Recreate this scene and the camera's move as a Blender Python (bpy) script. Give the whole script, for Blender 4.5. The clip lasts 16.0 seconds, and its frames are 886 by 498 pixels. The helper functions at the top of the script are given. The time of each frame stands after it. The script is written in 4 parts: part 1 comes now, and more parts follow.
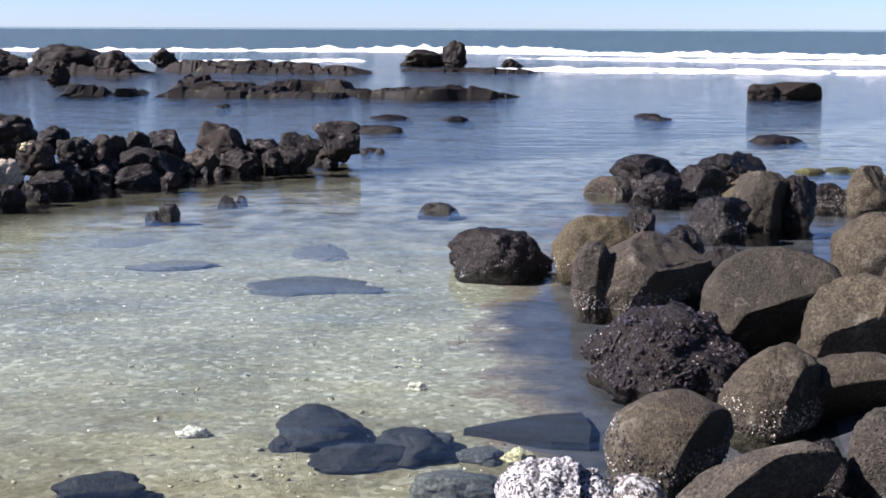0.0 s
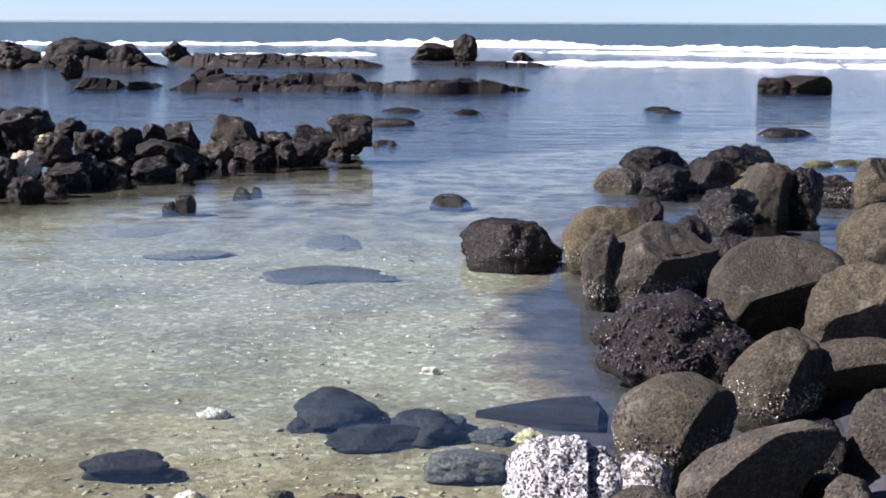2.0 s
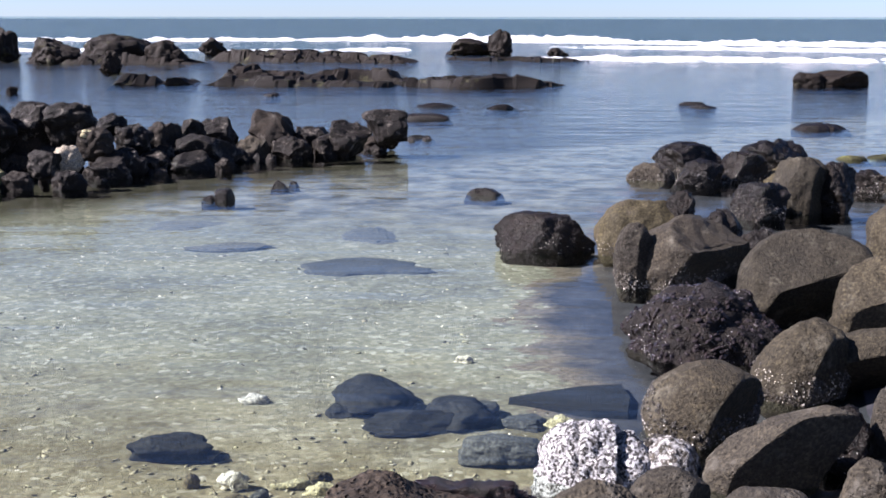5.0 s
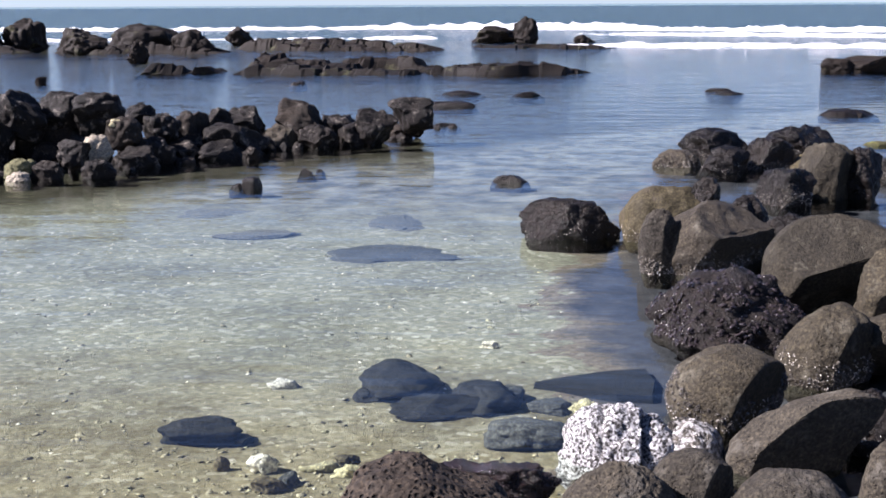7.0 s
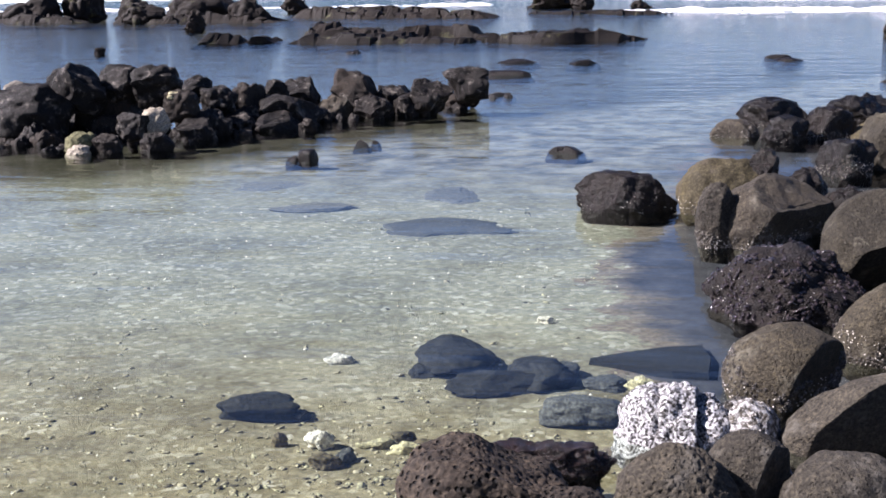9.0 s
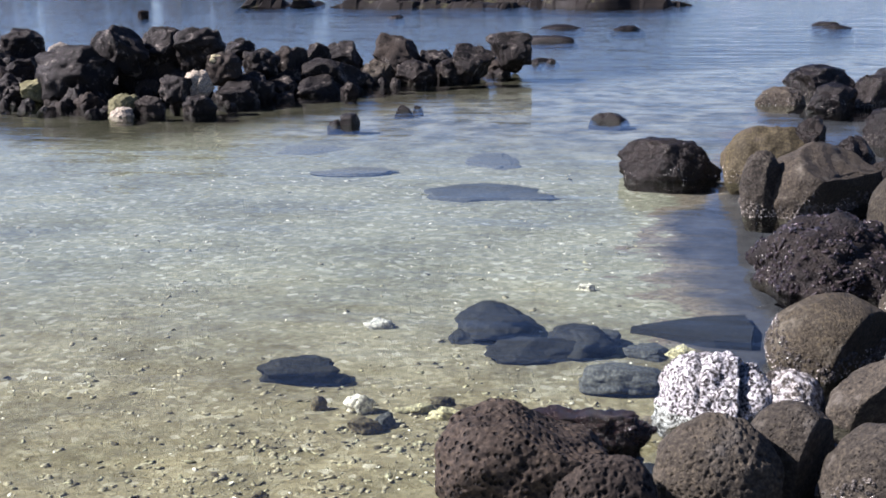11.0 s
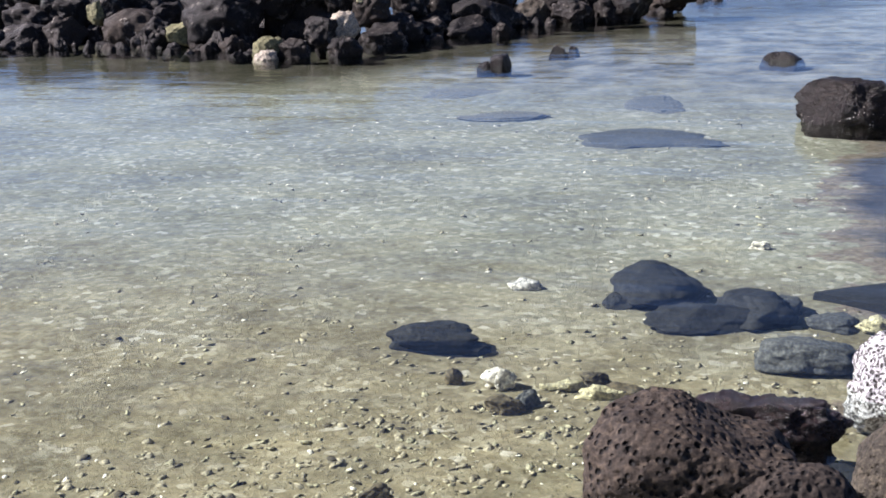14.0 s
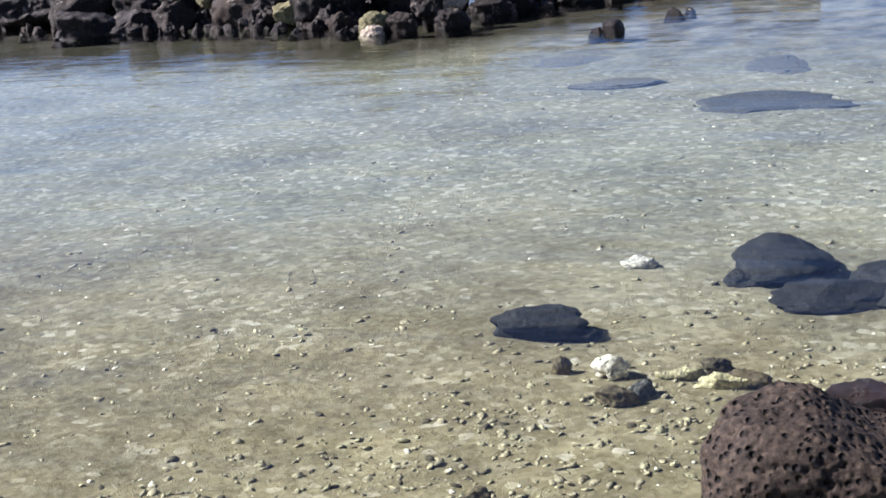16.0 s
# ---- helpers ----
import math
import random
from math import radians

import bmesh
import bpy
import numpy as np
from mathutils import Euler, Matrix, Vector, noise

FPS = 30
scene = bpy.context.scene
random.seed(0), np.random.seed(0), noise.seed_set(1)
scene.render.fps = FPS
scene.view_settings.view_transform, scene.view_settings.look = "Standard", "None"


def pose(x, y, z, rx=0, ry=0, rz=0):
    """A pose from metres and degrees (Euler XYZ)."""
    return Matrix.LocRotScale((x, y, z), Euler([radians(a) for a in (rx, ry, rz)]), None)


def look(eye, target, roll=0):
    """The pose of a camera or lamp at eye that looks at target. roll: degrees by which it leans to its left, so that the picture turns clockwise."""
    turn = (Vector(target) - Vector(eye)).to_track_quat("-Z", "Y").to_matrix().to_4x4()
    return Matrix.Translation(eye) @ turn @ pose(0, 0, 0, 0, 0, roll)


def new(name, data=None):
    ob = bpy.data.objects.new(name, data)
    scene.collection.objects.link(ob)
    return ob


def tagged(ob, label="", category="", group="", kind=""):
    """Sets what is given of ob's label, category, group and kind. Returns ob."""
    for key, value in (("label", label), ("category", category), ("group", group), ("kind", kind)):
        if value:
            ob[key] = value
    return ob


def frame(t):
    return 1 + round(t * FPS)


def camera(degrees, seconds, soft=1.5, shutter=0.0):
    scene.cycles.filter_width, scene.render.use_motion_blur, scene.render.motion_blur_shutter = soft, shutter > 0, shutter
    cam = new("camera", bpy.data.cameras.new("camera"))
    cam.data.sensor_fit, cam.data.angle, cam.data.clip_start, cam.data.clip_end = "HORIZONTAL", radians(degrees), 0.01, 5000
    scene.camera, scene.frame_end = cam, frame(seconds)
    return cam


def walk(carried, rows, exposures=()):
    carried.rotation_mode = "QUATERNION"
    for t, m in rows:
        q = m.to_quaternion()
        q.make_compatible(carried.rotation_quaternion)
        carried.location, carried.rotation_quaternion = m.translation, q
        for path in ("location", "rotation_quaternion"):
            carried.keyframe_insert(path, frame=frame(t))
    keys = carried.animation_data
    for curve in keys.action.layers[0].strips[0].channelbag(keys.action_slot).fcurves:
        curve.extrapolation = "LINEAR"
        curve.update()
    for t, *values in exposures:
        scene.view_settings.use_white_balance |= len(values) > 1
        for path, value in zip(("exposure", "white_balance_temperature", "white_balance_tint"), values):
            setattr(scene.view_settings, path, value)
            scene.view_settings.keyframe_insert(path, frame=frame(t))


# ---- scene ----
cam = camera(38.358, 16.0, soft=1.7)
PATH = [
    (0, (0.015, 0.149, 1.895), (0.0123, 2.1195, 1.5523), 0.21),
    (0.5, (0.003, 0.037, 1.905), (-0.0005, 2.0068, 1.5612), 0.32),
    (1, (0.003, -0.002, 1.902), (-0.0078, 1.9677, 1.5555), 0.29),
    (1.5, (-0.001, -0.029, 1.904), (-0.0138, 1.9395, 1.5538), 0.46),
    (2, (0.001, -0.050, 1.897), (-0.0178, 1.9189, 1.5445), 0.21),
    (2.5, (-0.010, -0.107, 1.909), (-0.0351, 1.8615, 1.5548), 0.21),
    (3, (-0.013, -0.139, 1.908), (-0.0511, 1.8289, 1.5538), 0.05),
    (3.5, (-0.013, -0.155, 1.917), (-0.0608, 1.8116, 1.5587), 0.10),
    (4, (-0.009, -0.173, 1.905), (-0.0649, 1.7941, 1.5456), 0.10),
    (6.5, (0.016, -0.307, 1.908), (-0.0849, 1.6578, 1.5463), -0.14),
    (7, (0.012, -0.303, 1.907), (-0.1020, 1.6575, 1.5294), -0.34),
    (7.5, (0.016, -0.319, 1.936), (-0.1228, 1.6366, 1.5405), -0.72),
    (8, (0.013, -0.299, 1.939), (-0.1514, 1.6534, 1.5368), -0.94),
    (8.5, (0.007, -0.290, 1.934), (-0.1782, 1.6584, 1.5242), -0.80),
    (9, (0.014, -0.304, 1.961), (-0.1867, 1.6398, 1.5330), -0.91),
    (11.5, (-0.005, -0.249, 1.944), (-0.2913, 1.6681, 1.4515), -0.61),
    (12, (-0.029, -0.103, 1.910), (-0.3476, 1.8050, 1.4019), -0.78),
    (12.5, (-0.046, 0.054, 1.877), (-0.4084, 1.9511, 1.3559), -1.27),
    (13, (-0.062, 0.177, 1.852), (-0.4660, 2.0618, 1.3197), -1.46),
    (13.5, (-0.079, 0.326, 1.816), (-0.5283, 2.1974, 1.2730), -1.69),
    (14, (-0.082, 0.444, 1.797), (-0.5818, 2.2994, 1.2438), -2.05),
    (14.5, (-0.087, 0.544, 1.787), (-0.6349, 2.3839, 1.2251), -2.51),
    (15, (-0.103, 0.634, 1.768), (-0.6910, 2.4590, 1.1998), -2.88),
    (15.5, (-0.097, 0.722, 1.733), (-0.7320, 2.5303, 1.1628), -4.68),
    (16, (-0.102, 0.798, 1.726), (-0.7843, 2.5854, 1.1435), -5.29),
]
EV = 1.46
walk(cam, [(t, look(eye, target, roll)) for t, eye, target, roll in PATH], [(0, EV, 6150, 24), (16, EV, 6150, 24)])

# ---- light: a clear sky and the sun, high over the open water to the side ----
SUN = Vector((-0.93, -0.12, 0.76)).normalized()
world = bpy.data.worlds.new("sky")
scene.world = world
world.use_nodes = True
sky = world.node_tree.nodes.new("ShaderNodeTexSky")
sky.sky_type = "NISHITA"
sky.sun_disc = False
sky.sun_elevation = math.asin(SUN.z)
sky.sun_rotation = math.atan2(SUN.x, SUN.y)
sky.air_density, sky.dust_density, sky.ozone_density = 0.53, 0.2, 4.3
sky.altitude = 0
world.node_tree.links.new(sky.outputs[0], world.node_tree.nodes["Background"].inputs[0])
world.node_tree.nodes["Background"].inputs[1].default_value = 0.055
sun = new("sun", bpy.data.lights.new("sun", "SUN"))
sun.data.energy, sun.data.angle, sun.data.color = 5.0, radians(0.53), (1.0, 0.95, 0.88)
sun.matrix_basis = look(SUN * 30, (0, 0, 0))

# ---- materials ----


def material(name):
    m = bpy.data.materials.new(name)
    m.use_nodes = True
    return m, m.node_tree.nodes, m.node_tree.links, m.node_tree.nodes["Principled BSDF"]


def ramp(nodes, stops):
    r = nodes.new("ShaderNodeValToRGB")
    while len(r.color_ramp.elements) < len(stops):
        r.color_ramp.elements.new(0.5)
    for e, (p, c) in zip(r.color_ramp.elements, stops):
        e.position, e.color = p, (*c, 1)
    return r


def noise_node(nodes, links, coords, scale, detail=6, rough=0.6):
    n = nodes.new("ShaderNodeTexNoise")
    n.inputs["Scale"].default_value, n.inputs["Detail"].default_value, n.inputs["Roughness"].default_value = scale, detail, rough
    links.new(coords, n.inputs["Vector"])
    return n


def mix(nodes, links, fac, a, b, blend="MIX"):
    n = nodes.new("ShaderNodeMix")
    n.data_type, n.blend_type = "RGBA", blend
    for value, socket in ((fac, n.inputs[0]), (a, n.inputs[6]), (b, n.inputs[7])):
        if isinstance(value, (int, float)):
            socket.default_value = value
        elif isinstance(value, tuple):
            socket.default_value = (*value, 1)
        else:
            links.new(value, socket)
    return n.outputs[2]


def rock_material(name, dark, mid, light, gloss=0.85, pits=0.5, patch=None, patch_size=4.0, patch_from=0.55, wet=0.0, grain=0.5, holes=0.0, hole_size=36):
    """Basalt: two scales of mottling, pores, and patches of crust, lichen, bleaching or painted lit spots."""
    m, nodes, links, bsdf = material(name)
    where = nodes.new("ShaderNodeNewGeometry").outputs["Position"]
    fine = noise_node(nodes, links, where, 38, 8, 0.7)
    broad = noise_node(nodes, links, where, 3.2, 5, 0.6)
    speck = nodes.new("ShaderNodeTexVoronoi")
    speck.inputs["Scale"].default_value = 55
    links.new(where, speck.inputs["Vector"])
    tone = ramp(nodes, ((0.28, dark), (0.52, mid), (0.8, light)))
    add = nodes.new("ShaderNodeMath")
    add.operation = "MULTIPLY_ADD"
    add.inputs[1].default_value, add.inputs[2].default_value = 0.55, 0.0
    links.new(fine.outputs[0], add.inputs[0])
    both = nodes.new("ShaderNodeMath")
    both.operation = "MULTIPLY_ADD"
    both.inputs[1].default_value = 0.45
    links.new(broad.outputs[0], both.inputs[0])
    links.new(add.outputs[0], both.inputs[2])
    links.new(both.outputs[0], tone.inputs[0])
    colour = tone.outputs[0]
    grit = noise_node(nodes, links, where, 62, 4, 0.65)
    grit_tone = ramp(nodes, ((0.36, (0.3, 0.3, 0.3)), (0.5, (0.95, 0.95, 0.95)), (0.64, (2.3, 2.25, 2.1))))
    links.new(grit.outputs[0], grit_tone.inputs[0])
    colour = mix(nodes, links, 0.6, colour, grit_tone.outputs[0], "MULTIPLY")
    random_tone = nodes.new("ShaderNodeObjectInfo")
    vary = ramp(nodes, ((0.0, (0.72, 0.72, 0.74)), (1.0, (1.25, 1.2, 1.12))))
    links.new(random_tone.outputs["Random"], vary.inputs[0])
    colour = mix(nodes, links, 1.0, colour, vary.outputs[0], "MULTIPLY")
    if patch:
        where_patch = noise_node(nodes, links, where, patch_size, 7, 0.72)
        mask = ramp(nodes, ((patch_from, (0, 0, 0)), (patch_from + 0.1, (1, 1, 1))))
        links.new(where_patch.outputs[0], mask.inputs[0])
        grainy = ramp(nodes, ((0.38, (0.25, 0.25, 0.25)), (0.6, (1, 1, 1))))
        links.new(fine.outputs[0], grainy.inputs[0])
        both_masks = mix(nodes, links, 1.0, mask.outputs[0], grainy.outputs[0], "MULTIPLY")
        colour = mix(nodes, links, both_masks, colour, patch)
    if holes and hole_size > 40:
        bend = mix(nodes, links, 0.035, where, noise_node(nodes, links, where, 30, 3, 0.6).outputs[1])
        links.new(bend, speck.inputs["Vector"])
    # shade inside the holes and under the crust is put into the colour
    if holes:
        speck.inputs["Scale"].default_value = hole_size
        cavity_shade = ramp(nodes, ((holes, (0.16, 0.15, 0.14)), (holes + 0.14, (1, 1, 1))))
        links.new(speck.outputs["Distance"], cavity_shade.inputs[0])
        colour = mix(nodes, links, 1.0, colour, cavity_shade.outputs[0], "MULTIPLY")
    links.new(colour, bsdf.inputs["Base Color"])
    shine = ramp(nodes, ((0.3, (max(gloss - 0.25, 0.08),) * 3), (0.7, (gloss,) * 3)))
    links.new(broad.outputs[0], shine.inputs[0])
    links.new(shine.outputs[0], bsdf.inputs["Roughness"])
    bsdf.inputs["Coat Weight"].default_value = wet
    bsdf.inputs["Coat Roughness"].default_value = 0.1
    bsdf.inputs["Specular IOR Level"].default_value = 0.22
    pore = ramp(nodes, ((0.0, (0, 0, 0)), (0.35, (1, 1, 1))))
    links.new(speck.outputs["Distance"], pore.inputs[0])
    b1 = nodes.new("ShaderNodeBump")
    b1.inputs["Strength"].default_value, b1.inputs["Distance"].default_value = grain, 0.018
    links.new(fine.outputs[0], b1.inputs["Height"])
    b2 = nodes.new("ShaderNodeBump")
    b2.inputs["Strength"].default_value, b2.inputs["Distance"].default_value = pits, 0.03 if holes else 0.012
    links.new(pore.outputs[0], b2.inputs["Height"])
    links.new(b1.outputs[0], b2.inputs["Normal"])
    links.new(b2.outputs[0], bsdf.inputs["Normal"])
    links.new(b2.outputs[0], bsdf.inputs["Coat Normal"])
    return m


dry = rock_material("dry_basalt", (0.0127, 0.0108, 0.0076), (0.0400, 0.0345, 0.0234), (0.0878, 0.0770, 0.0519), 0.85, 0.7, (0.115, 0.105, 0.078), 6, 0.55, grain=0.9)
weathered = rock_material("weathered_basalt", (0.0164, 0.0142, 0.0113), (0.0426, 0.0381, 0.0300), (0.0820, 0.0729, 0.0565), 0.85, 0.8, (0.125, 0.115, 0.095), 6, 0.55, grain=0.9)
wet = rock_material("wet_basalt", (0.0027, 0.0020, 0.0015), (0.0075, 0.0054, 0.0039), (0.0276, 0.0201, 0.0141), 0.5, 1.0, wet=0.15, grain=1.0)
crusted = rock_material("barnacled_basalt", (0.0173, 0.0148, 0.0110), (0.0433, 0.0371, 0.0274), (0.0868, 0.0744, 0.0548), 0.85, 0.7, (0.12, 0.11, 0.085), 9, 0.56, 0.05, 0.9)
ochre = rock_material("ochre_basalt", (0.0155, 0.0131, 0.0077), (0.0453, 0.0390, 0.0225), (0.0930, 0.0817, 0.0470), 0.9, 0.5, (0.07, 0.055, 0.04), 5, 0.56)
# the patch's pale specks put wet glints into the colour
mussel = rock_material("mussel_covered_basalt", (0.0022, 0.0018, 0.0016), (0.0084, 0.0060, 0.0048), (0.0364, 0.0277, 0.0202), 0.8, 1.0, (0.3, 0.28, 0.26), 26, 0.66, 0.08, 1.0)
# pale crust; sun glitter on the wet rock is put into the white
pale = rock_material("glitter_white_basalt", (0.0300, 0.0288, 0.0270), (0.4500, 0.4440, 0.4380), (0.5700, 0.5640, 0.5580), 0.45, 1.0, (0.95, 0.95, 0.95), 60, 0.47, 0.15, 1.0, 0.42, 75)
peppered = rock_material("white_peppered_basalt", (0.0140, 0.0126, 0.0112), (0.0630, 0.0574, 0.0490), (0.2100, 0.1960, 0.1820), 0.6, 1.0, (0.7, 0.69, 0.67), 40, 0.46, 0.15, 1.0)
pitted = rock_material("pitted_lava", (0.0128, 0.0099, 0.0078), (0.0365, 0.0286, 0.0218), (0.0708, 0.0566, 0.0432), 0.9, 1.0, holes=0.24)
algae_red = rock_material("red_algae_basalt", (0.0065, 0.0042, 0.0038), (0.021, 0.012, 0.0102), (0.05, 0.029, 0.022), 0.4, 0.9, wet=0.35, grain=1.0)
algae_green = rock_material("green_algae_basalt", (0.015, 0.014, 0.008), (0.045, 0.045, 0.02), (0.1, 0.1, 0.05), 0.7, 0.8, (0.2, 0.21, 0.06), 7, 0.52)
# pale patches on near-black: lit spots and black shade put into the colour
wall_dark = rock_material("wall_basalt", (0.0025, 0.0018, 0.0013), (0.0070, 0.0050, 0.0036), (0.0225, 0.0168, 0.0121), 0.75, 1.0, (0.2, 0.175, 0.145), 8, 0.55, 0.06, grain=1.0)
bleached = rock_material("bleached_basalt", (0.0072, 0.0056, 0.0043), (0.0216, 0.0168, 0.0129), (0.0504, 0.0406, 0.0306), 0.85, 0.6, (0.55, 0.5, 0.42), 6, 0.6, grain=0.9)
reef_dark = rock_material("reef_basalt", (0.0030, 0.0022, 0.0016), (0.0097, 0.0070, 0.0050), (0.0260, 0.0190, 0.0135), 0.85, 0.8, (0.09, 0.09, 0.04), 1.2, 0.58)
sunk = rock_material("sunken_basalt", (0.0066, 0.0070, 0.0076), (0.0139, 0.0147, 0.0152), (0.0297, 0.0308, 0.0312), 0.9, 0.3)
# paler sunken stones; farther ones carry the water's veil in their colour
pale_sunk = rock_material("pale_sunken_basalt", (0.0300, 0.0322, 0.0330), (0.0550, 0.0582, 0.0594), (0.0950, 0.0988, 0.0990), 0.9, 0.3)
veiled = rock_material("water_veiled_stone", (0.07, 0.072, 0.07), (0.12, 0.122, 0.118), (0.18, 0.18, 0.172), 0.9, 0.3)
brown = rock_material("brown_sunken_stone", (0.0350, 0.0280, 0.0175), (0.0840, 0.0700, 0.0420), (0.1400, 0.1190, 0.0770), 0.9, 0.3)
coral_white = rock_material("bleached_coral", (0.4537, 0.4372, 0.3712), (0.6600, 0.6435, 0.5775), (0.7425, 0.7260, 0.6765), 0.9, 0.8)
yellowish = rock_material("yellow_coral", (0.2100, 0.1950, 0.1125), (0.3750, 0.3525, 0.2250), (0.5400, 0.5175, 0.3750), 0.9, 0.8)

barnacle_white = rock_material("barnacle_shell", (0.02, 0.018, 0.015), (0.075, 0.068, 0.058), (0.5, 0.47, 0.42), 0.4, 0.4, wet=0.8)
glint_white = rock_material("painted_glint", (0.3, 0.29, 0.27), (0.6, 0.58, 0.55), (0.8, 0.78, 0.75), 0.3, 0.3, wet=0.8)
shell_black = rock_material("mussel_shell", (0.008, 0.007, 0.009), (0.025, 0.02, 0.022), (0.05, 0.042, 0.038), 0.2, 0.2, wet=0.5)

chalky = rock_material("chalky_stone", (0.0960, 0.0864, 0.0672), (0.2160, 0.1968, 0.1632), (0.3360, 0.3168, 0.2784), 0.9, 0.6)
mossy = rock_material("mossy_stone", (0.0400, 0.0400, 0.0200), (0.1040, 0.1040, 0.0560), (0.2080, 0.2000, 0.1200), 0.9, 0.6)


def bed_material():
    m, nodes, links, bsdf = material("bed")
    where = nodes.new("ShaderNodeNewGeometry").outputs["Position"]
    axes = nodes.new("ShaderNodeSeparateXYZ")
    links.new(where, axes.inputs[0])
    def math_node(op, a, b):
        n = nodes.new("ShaderNodeMath")
        n.operation = op
        for value, socket in ((a, n.inputs[0]), (b, n.inputs[1])):
            if isinstance(value, (int, float)):
                socket.default_value = value
            else:
                links.new(value, socket)
        return n.outputs[0]

    grains = noise_node(nodes, links, where, 26, 8, 0.75)
    clumps = noise_node(nodes, links, where, 3.0, 6, 0.65)
    sand = ramp(nodes, ((0.3, (0.17, 0.145, 0.085)), (0.48, (0.34, 0.3, 0.2)), (0.6, (0.46, 0.42, 0.3)), (0.72, (0.7, 0.67, 0.56))))
    links.new(grains.outputs[0], sand.inputs[0])
    cells = nodes.new("ShaderNodeTexVoronoi")
    cells.inputs["Scale"].default_value = 24
    links.new(where, cells.inputs["Vector"])
    single = nodes.new("ShaderNodeSeparateXYZ")
    links.new(cells.outputs["Color"], single.inputs[0])
    gravel = ramp(nodes, ((0.0, (0.14, 0.115, 0.065)), (0.35, (0.25, 0.21, 0.125)), (0.7, (0.36, 0.32, 0.21)), (0.93, (0.55, 0.52, 0.4)), (1.0, (0.85, 0.83, 0.75))))
    links.new(single.outputs[0], gravel.inputs[0])
    share = ramp(nodes, ((0.42, (0.15, 0.15, 0.15)), (0.6, (0.6, 0.6, 0.6))))
    links.new(clumps.outputs[0], share.inputs[0])
    tint = ramp(nodes, ((0.35, (0.55, 0.53, 0.46)), (0.63, (1.06, 1.03, 0.97))))
    links.new(clumps.outputs[0], tint.inputs[0])
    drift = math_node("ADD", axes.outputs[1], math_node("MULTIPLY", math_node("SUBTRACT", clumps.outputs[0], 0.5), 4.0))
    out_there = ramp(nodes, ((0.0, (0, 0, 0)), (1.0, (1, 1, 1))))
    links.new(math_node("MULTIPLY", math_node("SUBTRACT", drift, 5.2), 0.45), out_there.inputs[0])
    # paler sand farther out; the water's grey-green tint is put into its colour
    tinted_sand = ramp(nodes, ((0.3, (0.16, 0.175, 0.145)), (0.5, (0.29, 0.305, 0.26)), (0.7, (0.46, 0.47, 0.41))))
    links.new(grains.outputs[0], tinted_sand.inputs[0])
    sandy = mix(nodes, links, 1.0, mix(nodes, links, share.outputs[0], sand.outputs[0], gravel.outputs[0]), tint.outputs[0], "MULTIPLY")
    sandy = mix(nodes, links, out_there.outputs[0], sandy, mix(nodes, links, 0.4, tinted_sand.outputs[0], gravel.outputs[0]))
    wobble = noise_node(nodes, links, where, 0.9, 5, 0.6)
    drifts = ramp(nodes, ((0.36, (0.8, 0.8, 0.78)), (0.6, (1.16, 1.16, 1.13))))
    links.new(wobble.outputs[0], drifts.inputs[0])
    sandy = mix(nodes, links, 1.0, sandy, drifts.outputs[0], "MULTIPLY")
    basalt = ramp(nodes, ((0.35, (0.024, 0.025, 0.03)), (0.65, (0.07, 0.07, 0.08))))
    links.new(clumps.outputs[0], basalt.inputs[0])
    # sand fills the pool; basalt lies bare beyond it and along the shore

    shift = math_node("MULTIPLY", math_node("SUBTRACT", wobble.outputs[0], 0.5), 3.0)
    far = math_node("SUBTRACT", math_node("ADD", axes.outputs[1], shift), 11.2)
    far = math_node("ADD", far, math_node("MULTIPLY", axes.outputs[0], 0.25))
    side = math_node("MULTIPLY", math_node("SUBTRACT", math_node("ADD", axes.outputs[0], math_node("MULTIPLY", shift, 0.4)), math_node("ADD", 0.47, math_node("MULTIPLY", math_node("MAXIMUM", math_node("SUBTRACT", axes.outputs[1], 9.0), 0.0), 0.22))), 5.0)
    finger = nodes.new("ShaderNodeMapping")
    finger.inputs["Scale"].default_value = (0.45, 1.5, 1.0)
    finger.inputs["Rotation"].default_value = (0, 0, 0.35)
    links.new(where, finger.inputs[0])
    ragged = noise_node(nodes, links, finger.outputs[0], 1.7, 6, 0.65)
    side = math_node("ADD", side, math_node("MULTIPLY", math_node("SUBTRACT", ragged.outputs[0], 0.5), 6.0))
    side = math_node("MINIMUM", side, math_node("MULTIPLY", math_node("SUBTRACT", 17.0, axes.outputs[1]), 0.7))
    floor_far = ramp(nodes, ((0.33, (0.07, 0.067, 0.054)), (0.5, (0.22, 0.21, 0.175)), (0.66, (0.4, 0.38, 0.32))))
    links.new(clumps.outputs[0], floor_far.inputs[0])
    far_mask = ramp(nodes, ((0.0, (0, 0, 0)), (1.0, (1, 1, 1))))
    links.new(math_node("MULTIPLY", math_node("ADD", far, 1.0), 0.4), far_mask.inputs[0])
    fringe = ramp(nodes, ((0.0, (0, 0, 0)), (0.5, (0.75, 0.75, 0.75)), (1.0, (0.75, 0.75, 0.75))))
    links.new(math_node("ADD", math_node("ADD", side, 1.1), math_node("MULTIPLY", math_node("SUBTRACT", clumps.outputs[0], 0.5), 7.0)), fringe.inputs[0])
    # olive weed by the wall, with the wall's dark reflection put into its colour
    weed_reflection = ramp(nodes, ((0.0, (0, 0, 0)), (1.0, (0.85, 0.85, 0.85))))
